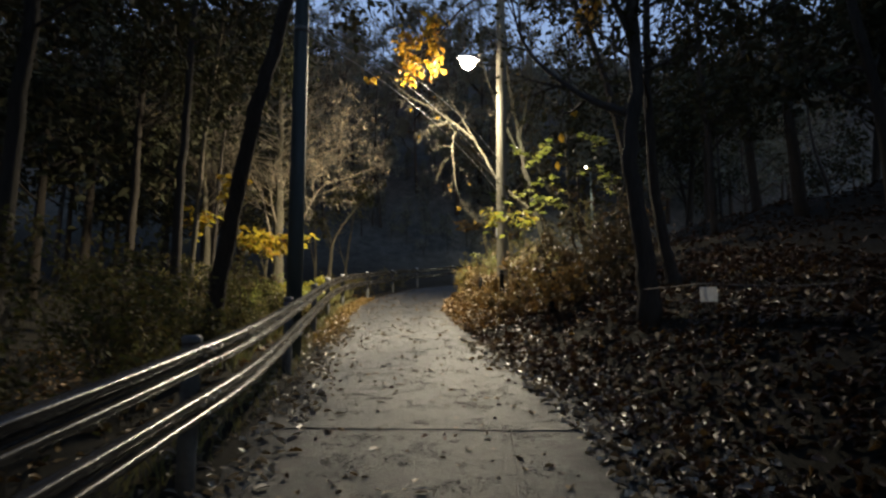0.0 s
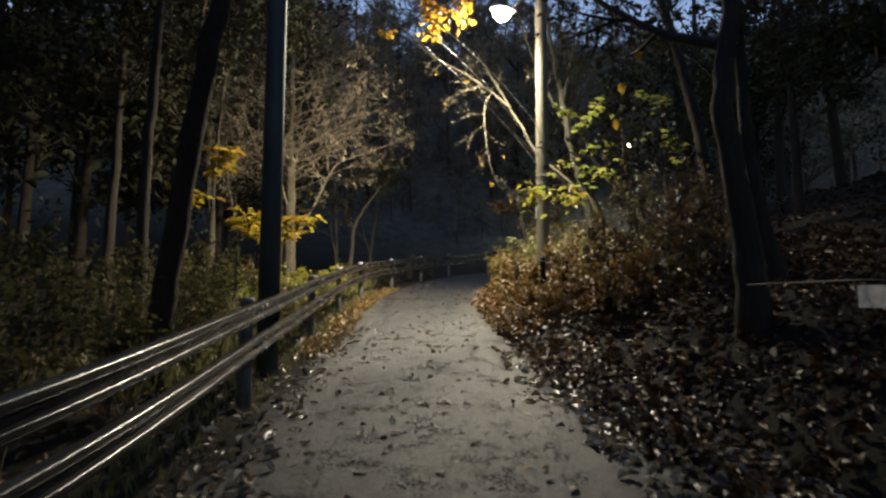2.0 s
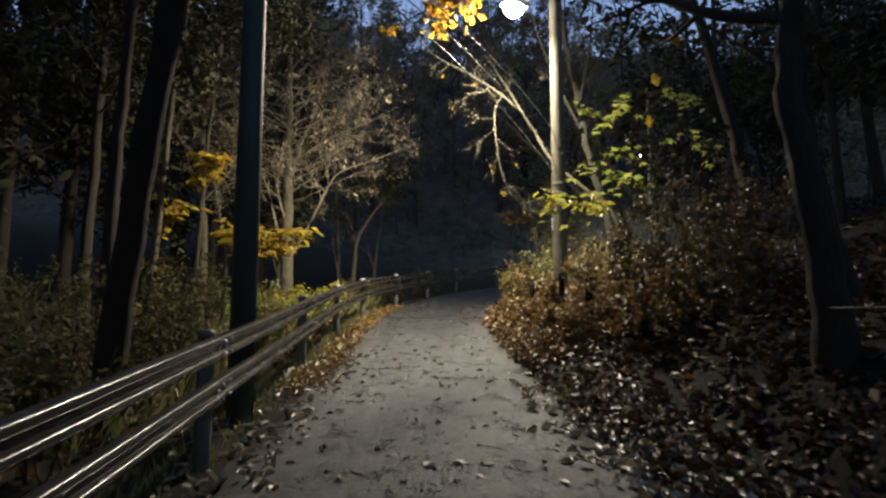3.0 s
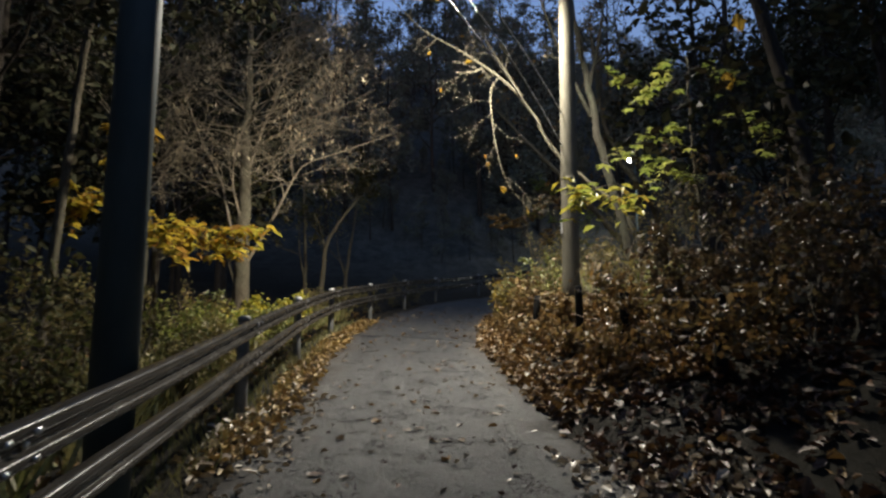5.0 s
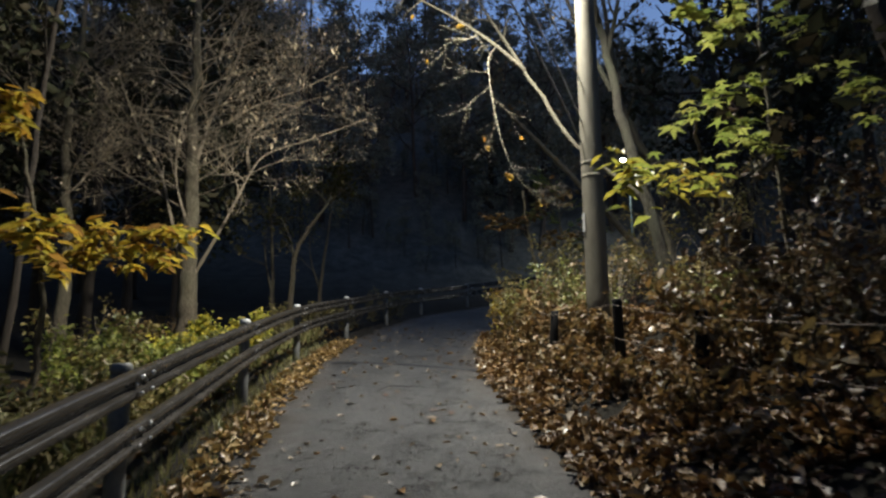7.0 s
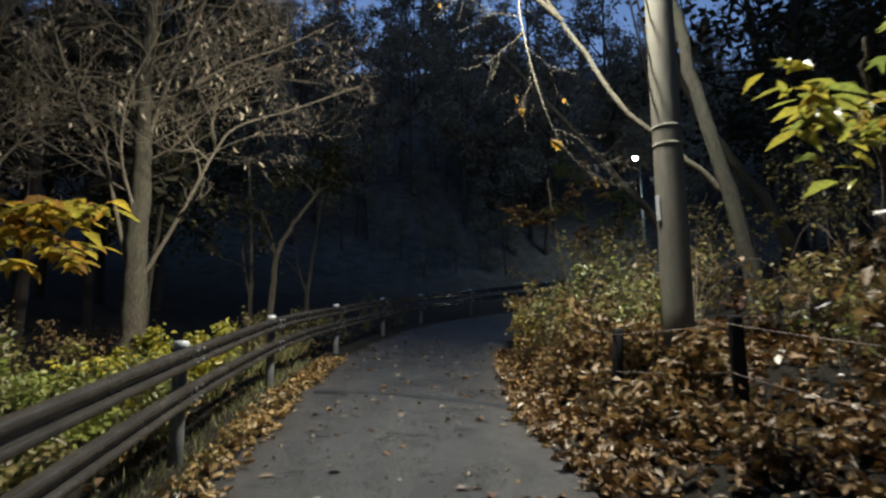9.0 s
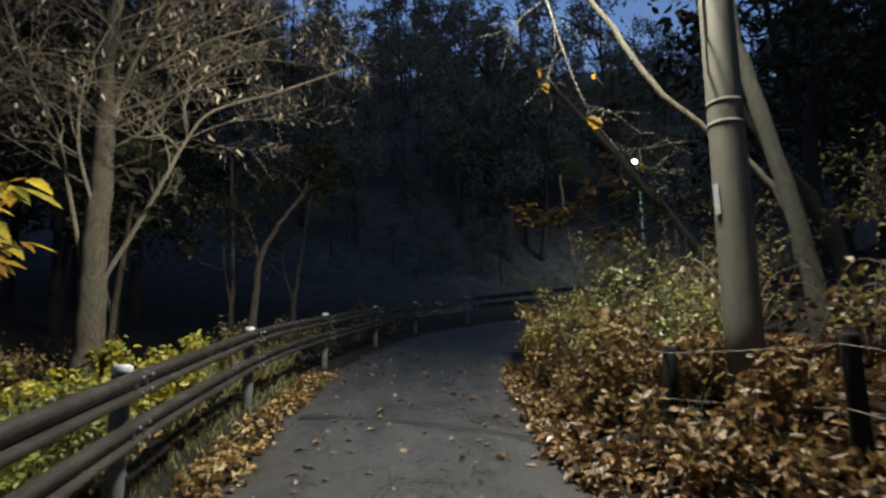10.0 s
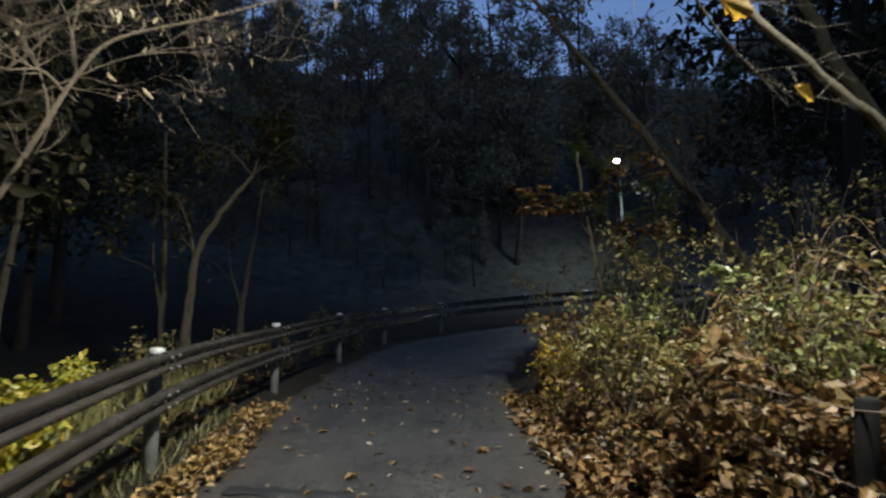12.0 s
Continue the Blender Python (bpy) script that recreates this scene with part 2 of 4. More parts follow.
# ---- the plan: the road's two edges, and the lie of the land ----
LEFT = [(-1.7, -30), (-1.6, -6), (-1.55, 0), (-1.5, 4), (-1.6, 7), (-1.9, 10), (-2.1, 13), (-2.4, 16), (-2.55, 20), (-2.4, 24), (-1.85, 27.5), (-1.2, 30.4), (-0.2, 32.9), (1.4, 34.9), (4.2, 36.6), (9.5, 38.2), (40, 44)]
RIGHT = [(1.4, -30), (1.4, -6), (1.45, 0), (1.45, 4.5), (1.3, 7), (0.9, 9.2), (0.5, 12.5), (0.2, 16), (0.08, 18), (0.3, 22), (0.8, 25), (1.6, 28), (2.5, 30.2), (3.9, 32.0), (6.6, 33.6), (11.5, 35), (40, 40.5)]
RAIL = [(-1.45, -8), (-1.46, 0), (-1.48, 3.5), (-1.56, 5.6), (-1.99, 9.3), (-2.27, 11.5), (-2.53, 13.8), (-2.80, 16.2), (-2.95, 18.3), (-2.98, 20.4), (-2.74, 23.3), (-2.36, 25.9), (-1.78, 29.0), (-0.85, 32.3), (0.7, 35.0), (2.7, 36.5), (6.0, 37.8), (12, 39.2)]


def smooth_line(points, per=12):
    """A Catmull-Rom line through points of any dimension."""
    p = np.array(points, float)
    p = np.vstack([2 * p[0] - p[1], p, 2 * p[-1] - p[-2]])
    out = []
    for i in range(1, len(p) - 2):
        t = np.linspace(0, 1, per, endpoint=False)[:, None]
        a, b, c, d = p[i - 1], p[i], p[i + 1], p[i + 2]
        out.append(0.5 * (2 * b + (c - a) * t + (2 * a - 5 * b + 4 * c - d) * t ** 2 + (3 * b - a - 3 * c + d) * t ** 3))
    return np.vstack(out + [p[-2][None]])


L_EDGE, R_EDGE = smooth_line(LEFT), smooth_line(RIGHT)
CENTRE = (L_EDGE + R_EDGE) / 2
HALF = np.linalg.norm(R_EDGE - L_EDGE, axis=1) / 2
NORMAL = (R_EDGE - L_EDGE) / (2 * HALF[:, None])


def grade(y):
    """The road's height."""
    y = np.asarray(y, float)
    return 0.06 + 0.126 * np.clip(y, -40, 60) + 0.02 * np.clip(y - 33, 0, 6) ** 2


def step(a, b, x):
    t = np.clip((x - a) / (b - a), 0, 1)
    return t * t * (3 - 2 * t)


def wave(x, y, s, seed=0.0):
    return (np.sin(x * s + 1.3 + seed) * np.cos(y * s * 0.83 + seed * 2.1) + 0.6 * np.sin(x * s * 1.9 + y * s * 1.7 + seed) + 0.4 * np.cos(x * s * 3.7 - y * s * 3.1 + 2 * seed)) / 2


def land(x, y):
    """Height of the ground, and how far outside the road's edge (right positive side) a place lies."""
    x, y = np.atleast_1d(np.asarray(x, float)), np.atleast_1d(np.asarray(y, float))
    z, off, side = np.empty_like(x), np.empty_like(x), np.empty_like(x)
    for k in range(0, len(x), 4000):
        q = np.stack([x[k:k + 4000], y[k:k + 4000]], 1)
        d = ((q[:, None, :] - CENTRE[None]) ** 2).sum(2)
        i = d.argmin(1)
        lat = ((q - CENTRE[i]) * NORMAL[i]).sum(1)
        dist = np.sqrt(d[np.arange(len(q)), i])
        sg = np.where(lat >= 0, 1.0, -1.0)
        o = np.maximum(np.abs(lat), dist * 0.98) - HALF[i]
        base = grade(q[:, 1])
        m = step(8.5, 12.5, q[:, 1])
        op = np.maximum(o, 0)
        near = -0.08 * step(0.1, 0.6, op) + 0.08 * step(0.8, 1.2, op) + 0.50 * np.clip(op - 0.95, 0, 1.6) + 0.24 * np.maximum(op - 2.55, 0)
        far = 0.36 * np.minimum(op, 2.2) + 0.27 * np.maximum(op - 2.2, 0)
        right = near * (1 - m) + far * m
        left = -0.05 * step(0.2, 0.9, op) - 0.22 * step(1.2, 4, op) + 0.16 * np.maximum(op - 5, 0)
        h = np.where(sg > 0, right, left)
        h = np.where(h > 6, 6 + (h - 6) * 0.5, h)
        h = np.minimum(h, 26) * 1.0
        h += 0.05 * wave(q[:, 0], q[:, 1], 2.1) * step(0.1, 1.0, op) + 0.35 * wave(q[:, 0], q[:, 1], 0.5, 2.0) * step(3, 9, op)
        h += (0.50 * np.clip(q[:, 1] - 41, 0, 70) + 1.6 * wave(q[:, 0], q[:, 1], 0.13, 4.0) * step(44, 60, q[:, 1])) * step(2, 14, op)
        h -= 0.26 * np.exp(-(((q[:, 0] - 1.2) / .26) ** 2 + ((q[:, 1] - 16.95) / .4) ** 2)) + 0.15 * np.exp(-(((q[:, 0] - 1.55) / .3) ** 2 + ((q[:, 1] - 17.0) / .35) ** 2))
        h -= 0.09 * step(0.06, -0.10, o)
        z[k:k + 4000], off[k:k + 4000], side[k:k + 4000] = base + h, o, sg
    return z, off, side


def height(x, y):
    return float(land(x, y)[0][0])


# ---- mesh tools ----
class Build:
    """Collects vertices and faces for one mesh."""

    def __init__(self):
        self.v, self.f, self.n = [], [], 0

    def add(self, v, f):
        v = np.asarray(v, float).reshape(-1, 3)
        self.v.append(v)
        self.f.extend([tuple(int(i) + self.n for i in q) for q in f])
        self.n += len(v)
        return self

    def tube(self, pts, radii, sides=6, cap=True):
        p = np.asarray(pts, float)
        r = np.broadcast_to(np.asarray(radii, float), (len(p),))
        t = np.gradient(p, axis=0)
        t /= np.linalg.norm(t, axis=1)[:, None] + 1e-9
        ref = np.array((1.0, 0, 0)) if abs(t[:, 0]).mean() < 0.7 else np.array((0, 0, 1.0))
        u = np.cross(t, ref)
        u /= np.linalg.norm(u, axis=1)[:, None] + 1e-9
        w = np.cross(t, u)
        a = np.arange(sides) * 2 * np.pi / sides
        ring = p[:, None] + r[:, None, None] * (np.cos(a)[None, :, None] * u[:, None] + np.sin(a)[None, :, None] * w[:, None])
        f = [(i * sides + j, i * sides + (j + 1) % sides, (i + 1) * sides + (j + 1) % sides, (i + 1) * sides + j) for i in range(len(p) - 1) for j in range(sides)]
        if cap:
            f += [tuple(range(sides))[::-1], tuple((len(p) - 1) * sides + j for j in range(sides))]
        return self.add(ring, f)

    def box(self, centre, size, turn=None):
        c = np.array([(sx, sy, sz) for sx in (-.5, .5) for sy in (-.5, .5) for sz in (-.5, .5)]) * np.array(size)
        if turn is not None:
            c = c @ np.array(turn.to_3x3()).T
        return self.add(c + np.array(centre), [(0, 1, 3, 2), (4, 6, 7, 5), (0, 4, 5, 1), (2, 3, 7, 6), (0, 2, 6, 4), (1, 5, 7, 3)])

    def mesh(self, name, material, soft=True):
        me = bpy.data.meshes.new(name)
        v = np.vstack(self.v) if self.v else np.zeros((0, 3))
        me.from_pydata(v.tolist(), [], self.f)
        me.materials.append(material)
        if soft:
            me.shade_smooth()
        me.update()
        return me


def mesh_arrays(name, v, tris, material, soft=False):
    """A mesh of many triangles, quickly."""
    me = bpy.data.meshes.new(name)
    v, tris = np.asarray(v, np.float32), np.asarray(tris, np.int32)
    me.vertices.add(len(v))
    me.vertices.foreach_set("co", v.ravel())
    me.loops.add(tris.size)
    me.loops.foreach_set("vertex_index", tris.ravel())
    me.polygons.add(len(tris))
    me.polygons.foreach_set("loop_start", np.arange(0, tris.size, 3, dtype=np.int32))
    me.polygons.foreach_set("loop_total", np.full(len(tris), 3, np.int32))
    me.materials.append(material)
    me.update(calc_edges=True)
    me.validate()
    if soft:
        me.shade_smooth()
    return me


def part(name, me, parent=None, label=""):
    ob = new(name, me)
    if parent is not None:
        ob.parent = parent
    return tagged(ob, label)


def thing(name, label, category, group="", at=(0, 0, 0), kind=""):
    ob = new(name)
    ob.empty_display_size = 0.1
    ob.location = at
    return tagged(ob, label, category, group, kind)


# leaf outlines: along, across, lift
OVAL = (np.array([(0, 0, 0), (.32, .24, .10), (.72, .20, .07), (1, 0, -.05), (.72, -.20, .07), (.32, -.24, .10)]), np.array([(0, 1, 2), (0, 2, 3), (0, 3, 4), (0, 4, 5)]))
SLIM = (np.array([(0, 0, 0), (.45, .16, .07), (1, 0, -.08), (.45, -.16, .07)]), np.array([(0, 1, 2), (0, 2, 3)]))
star = [(0.32, 0, .03)]
for k in range(5):
    a0 = radians(-130 + 65 * k)
    star += [(0.32 + (.68 if k == 2 else .5) * math.cos(a0), .56 * math.sin(a0), -.04), (0.32 + .24 * math.cos(a0 + .57), .24 * math.sin(a0 + .57), .05)]
MAPLE = (np.array(star), np.array([(0, 1 + k, 1 + (k + 1) % 10) for k in range(10)]))
OAK = (np.array([(0, 0, 0), (.2, .12, .05), (.34, .26, .12), (.46, .15, .06), (.62, .33, .14), (.74, .18, .07), (.86, .17, .06), (1, 0, -.04), (.86, -.17, .06), (.74, -.18, .07), (.62, -.33, .14), (.46, -.15, .06), (.34, -.26, .12), (.2, -.12, .05)]), np.array([(0, i, i + 1) for i in range(1, 13)]))
LONG = (np.array([(0, 0, 0), (.28, .12, .06), (.58, .15, .07), (1, 0, -.12), (.58, -.15, .07), (.28, -.12, .06)]), np.array([(0, 1, 2), (0, 2, 3), (0, 3, 4), (0, 4, 5)]))
BLADE = (np.array([(0, .03, 0), (0, -.03, 0), (.55, .022, .05), (.55, -.022, .05), (1, 0, -.12)]), np.array([(0, 1, 2), (1, 3, 2), (2, 3, 4)]))


def leaf_arrays(rng, centre, along, up, size, shape, curl=1.0):
    """Vertices and triangles of leaves at centre, each pointing along, with its face towards up."""
    base, tri = shape
    n = len(centre)
    a = along / (np.linalg.norm(along, axis=1)[:, None] + 1e-9)
    s = np.cross(up, a)
    s /= np.linalg.norm(s, axis=1)[:, None] + 1e-9
    w = np.cross(a, s)
    k = (rng.uniform(0.2, 2.2, n) * curl)[:, None, None]
    v = centre[:, None] + size[:, None, None] * (base[None, :, :1] * a[:, None] + base[None, :, 1:2] * s[:, None] + k * base[None, :, 2:] * w[:, None])
    t = tri[None] + (np.arange(n) * len(base))[:, None, None]
    return v.reshape(-1, 3), t.reshape(-1, 3)


def random_dirs(rng, n):
    d = rng.normal(size=(n, 3))
    return d / np.linalg.norm(d, axis=1)[:, None]


def foliage(name, rng, centre, size, shape, material, parent=None, droop=0.3, flat=0.5, label=""):
    """Leaves round the given places. flat: how level they lie; droop: how far they hang."""
    n = len(centre)
    along = random_dirs(rng, n)
    along[:, 2] = along[:, 2] * (1 - flat) - droop
    up = random_dirs(rng, n) * (1 - flat) + np.array((0, 0, 1.0)) * (flat + 0.05)
    sz = size * rng.uniform(0.6, 1.3, n)
    v, t = leaf_arrays(rng, centre, along, up, sz, shape)
    return part(name, mesh_arrays(name, v, t, material), parent, label)


def grow(rng, start, way, length, radius, depth, spread=0.6, wobble=0.25, lift=0.1, kids=(3, 5), shrink=0.62, segs=6, keep=0.25):
    """A limb and its twigs: a list of (level, points, radii)."""
    out = []
    p, d = np.array(start, float), np.array(way, float) / np.linalg.norm(way)
    pts, seg = [p.copy()], length / segs
    for _ in range(segs):
        d = d + rng.normal(0, wobble, 3) * 0.5 + np.array((0, 0, lift)) * 0.3
        d /= np.linalg.norm(d)
        p = p + d * seg
        pts.append(p.copy())
    pts = np.array(pts)
    radii = np.linspace(radius, radius * keep, len(pts))
    out.append((depth, pts, radii))
    if depth > 0:
        for _ in range(rng.integers(kids[0], kids[1] + 1)):
            f = rng.uniform(0.25, 0.97)
            i = min(int(f * segs), segs - 1)
            at = pts[i] + (pts[i + 1] - pts[i]) * (f * segs - i)
            axis = (pts[i + 1] - pts[i]) / np.linalg.norm(pts[i + 1] - pts[i])
            side = np.cross(axis, random_dirs(rng, 1)[0])
            side /= np.linalg.norm(side) + 1e-9
            w = axis * (1 - spread) + side * spread
            out += grow(rng, at, w, length * shrink * rng.uniform(0.7, 1.15) * (1.15 - 0.5 * f), radii[i] * 0.62, depth - 1, spread, wobble, lift, kids, shrink, max(segs - 1, 3), keep)
    return out


def limbs_mesh(name, limbs, material, levels=None, sides=(4, 5, 6, 8), least=0.0022):
    b = Build()
    for lv, pts, r in limbs:
        if levels is None or lv in levels:
            b.tube(pts, np.maximum(r, least), sides[min(lv, 3)] if lv < 3 else 9, cap=False)
    return b.mesh(name, material)


def tips(rng, limbs, level, n, jitter):
    """n places along the limbs of the given levels."""
    chosen = [q for q in limbs if q[0] in level]
    pts = []
    for k in rng.integers(0, len(chosen), n):
        p = chosen[k][1]
        f = rng.uniform(0.2, 1) * (len(p) - 1)
        i = min(int(f), len(p) - 2)
        pts.append(p[i] + (p[i + 1] - p[i]) * (f - i))
    return np.array(pts) + rng.normal(0, jitter, (n, 3))


# ---- ground and road ----
def build_ground():
    def steps(a, b, fine):
        out = list(np.arange(a, b, fine))
        for s in (0.8, 2, 6, 20, 60):
            for _ in range(8):
                out.append(out[-1] + s)
                out.insert(0, out[0] - s)
        return np.array(out)
    xs, ys = steps(-6, 7, 0.22), steps(-3, 30, 0.25)
    X, Y = np.meshgrid(xs, ys)
    z = land(X.ravel(), Y.ravel())[0]
    v = np.stack([X.ravel(), Y.ravel(), z], 1)
    nx, ny = len(xs), len(ys)
    i = (np.arange(ny - 1)[:, None] * nx + np.arange(nx - 1)[None]).ravel()
    t = np.concatenate([np.stack([i, i + 1, i + nx + 1], 1), np.stack([i, i + nx + 1, i + nx], 1)])
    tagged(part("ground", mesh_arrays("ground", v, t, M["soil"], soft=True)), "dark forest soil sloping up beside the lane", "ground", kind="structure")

    b = Build()
    across = np.linspace(-1, 1, 15)
    keepers = range(14, len(CENTRE) - 8)
    ring = []
    for i in keepers:
        wob = 0.06 * math.sin(i * 1.7) + 0.06 * math.sin(i * 0.61 + 1)
        c, n, h = CENTRE[i], NORMAL[i], HALF[i] + wob
        row = [(*(c + n * h * u), float(grade((c + n * h * u)[1])) + 0.012 * (1 - u * u) + 0.006 * math.sin(i * 0.9 + u * 5)) for u in across]
        row = [(row[0][0] - n[0] * .02, row[0][1] - n[1] * .02, row[0][2] - 0.12)] + row + [(row[-1][0] + n[0] * .02, row[-1][1] + n[1] * .02, row[-1][2] - 0.12)]
        ring.append(row)
    w = len(ring[0])
    b.add(np.array(ring), [(r * w + k, r * w + k + 1, (r + 1) * w + k + 1, (r + 1) * w + k) for r in range(len(ring) - 1) for k in range(w - 1)])
    me = b.mesh("road", M["road"])
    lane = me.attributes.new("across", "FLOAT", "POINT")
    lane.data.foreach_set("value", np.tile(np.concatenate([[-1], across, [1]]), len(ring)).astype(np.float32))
    tagged(part("road", me), "worn grey concrete lane climbing through the wood", "road", kind="structure")


build_ground()

# ---- guard rail along the outer edge ----
RAIL_LINE = smooth_line(RAIL, 24)
RAIL_S = np.concatenate([[0], np.cumsum(np.linalg.norm(np.diff(RAIL_LINE, axis=0), axis=1))])


def rail_at(s):
    p = np.array([np.interp(s, RAIL_S, RAIL_LINE[:, k]) for k in (0, 1)]).T
    q = np.array([np.interp(np.asarray(s) + 0.05, RAIL_S, RAIL_LINE[:, k]) for k in (0, 1)]).T
    d = q - p
    d /= np.linalg.norm(d, axis=-1, keepdims=True)
    return p, d


def s_of_y(y):
    return float(np.interp(y, RAIL_LINE[:, 1], RAIL_S))


BEAM = np.array([(0, 0), (.026, .008), (.041, .021), (.048, .038), (.0475, .050), (.042, .0575), (.030, .0625), (.012, .067), (.006, .074), (.006, .096), (.022, .106), (.042, .120), (.048, .138), (.0475, .154), (.042, .1625), (.028, .168), (0, .176)])


def build_guard_rail():
    rail = thing("guard_rail", "weathered steel guard rail with two corrugated beams on round posts", "guard rail", at=(-1.5, 0, grade(0.0)))
    origin = np.array(rail.location)
    post_s = [s_of_y(y) for y in (-7.6, -3.8, 0.15, 4.1, 8.1, 12.25, 16.05, 19.75, 23.67)]
    while post_s[-1] < RAIL_S[-1] - 4.0:
        post_s.append(post_s[-1] + 3.95)
    prof = np.vstack([BEAM, BEAM[::-1] - np.array((.004, 0))])
    k = len(prof)
    for tier, low in ((0, 0.455), (1, 0.752)):
        for j in range(len(post_s) - 1):
            s = np.linspace(post_s[j] - 0.16, post_s[j + 1] + (0.16 if j % 2 == 0 else -0.17), 14)
            p, d = rail_at(s)
            nrm = np.stack([d[:, 1], -d[:, 0]], 1)
            z = grade(p[:, 1]) + low + 0.008 * np.sin(s * 0.9 + tier)
            push = 0.004 * (j % 2)
            ring = np.stack([np.concatenate([p + nrm * (u + push), (z + v)[:, None]], 1) for u, v in prof], 1) - origin
            b = Build().add(ring, [(i * k + q, i * k + (q + 1) % k, (i + 1) * k + (q + 1) % k, (i + 1) * k + q) for i in range(len(s) - 1) for q in range(k)])
            part("beam", b.mesh("beam", M["rail"]), rail)
    post_b = Build().tube([(0, 0, -0.4), (0, 0, 0.2), (0, 0, 0.60), (0, 0, 0.90)], 0.059, 14)
    post_me = post_b.mesh("post", M["post"])
    cap_b = Build().tube([(0, 0, 0.896), (0, 0, 0.915), (0, 0, 0.945), (0, 0, 0.957)], [0.063, 0.064, 0.062, 0.046], 14)
    cap_me = cap_b.mesh("cap", M["cap"])
    dark_cap = cap_b.mesh("cap", M["post"])
    block = Build().box((0, 0, 0), (0.03, 0.09, 0.15))
    block_me = block.mesh("bracket", M["rail"], soft=False)
    bolt_me = Build().tube([(0, 0, 0), (0.008, 0, 0), (0.014, 0, 0)], [0.014, 0.014, 0.007], 8).mesh("bolt", M["bolt"], soft=False)
    for s in post_s:
        (p,), (d,) = rail_at([s])
        n = np.array((d[1], -d[0]))
        ang = math.atan2(n[1], n[0])
        c = p - n * 0.10
        g = float(grade(p[1]))
        po = part("post", post_me, rail)
        po.matrix_basis = Matrix.Translation((c[0] - origin[0], c[1] - origin[1], g - origin[2])) @ Matrix.Rotation(ang, 4, "Z")
        if p[1] > 14:
            part("cap", cap_me, po, "dull white post cap")
        else:
            part("cap", dark_cap, po)
        for low in (0.455, 0.752):
            br = part("bracket", block_me, rail)
            q = p - n * 0.018
            br.matrix_basis = Matrix.Translation((q[0] - origin[0], q[1] - origin[1], g + low + 0.088 - origin[2])) @ Matrix.Rotation(ang, 4, "Z")
            for ds, dz in ((-0.08, .088), (0.09, .088), (-0.09, .042), (0.09, .042), (0.09, .134), (-0.09, .134)):
                (bp,), _ = rail_at([s + ds])
                bo = part("bolt", bolt_me, rail)
                q = bp + n * (0.0125 if dz == .088 else 0.052)
                bo.matrix_basis = Matrix.Translation((q[0] - origin[0], q[1] - origin[1], float(grade(bp[1])) + low + dz - origin[2])) @ Matrix.Rotation(ang, 4, "Z")


build_guard_rail()


# ---- poles, lamps and cables ----
def lamp_head(parent, at, heading):
    """A street lamp's head at the arm's end; it shines down."""
    b = Build()
    outline = [(-.10, .09), (.0, .12), (.30, .14), (.46, .14), (.54, .06), (.54, -.06), (.46, -.14), (.30, -.14), (0, -.12), (-.10, -.09)]
    n = len(outline)
    rings = [[(x, y, 0.0) for x, y in outline], [(x, y, 0.05) for x, y in outline], [(x * .86 + .03, y * .7, 0.10) for x, y in outline]]
    f = [(r * n + i, r * n + (i + 1) % n, (r + 1) * n + (i + 1) % n, (r + 1) * n + i) for r in range(2) for i in range(n)]
    f += [tuple(range(n))[::-1], tuple(2 * n + i for i in range(n))]
    b.add(np.array(rings), f)
    head = part("lamp_head", b.mesh("lamp_head", M["housing"], soft=False), parent)
    head.matrix_basis = Matrix.Translation(at) @ Matrix.Rotation(heading, 4, "Z")
    g = Build()
    ell = [(.24 + .24 * math.cos(a), .18 * math.sin(a)) for a in np.arange(20) * 2 * math.pi / 20]
    rr = [[(x, y, -.003) for x, y in ell], [(.24 + (x - .24) * .85, y * .85, -.15) for x, y in ell], [(.24 + (x - .24) * .4, y * .4, -.25) for x, y in ell]]
    g.add(np.array(rr), [(r * 20 + i, (r + 1) * 20 + i, (r + 1) * 20 + (i + 1) % 20, r * 20 + (i + 1) % 20) for r in range(2) for i in range(20)] + [tuple(40 + i for i in range(20))[::-1]])
    glass = part("lamp_glass", g.mesh("lamp_glass", M["glow"]), head, "bright white glowing lens")
    glass.visible_shadow = False
    return head


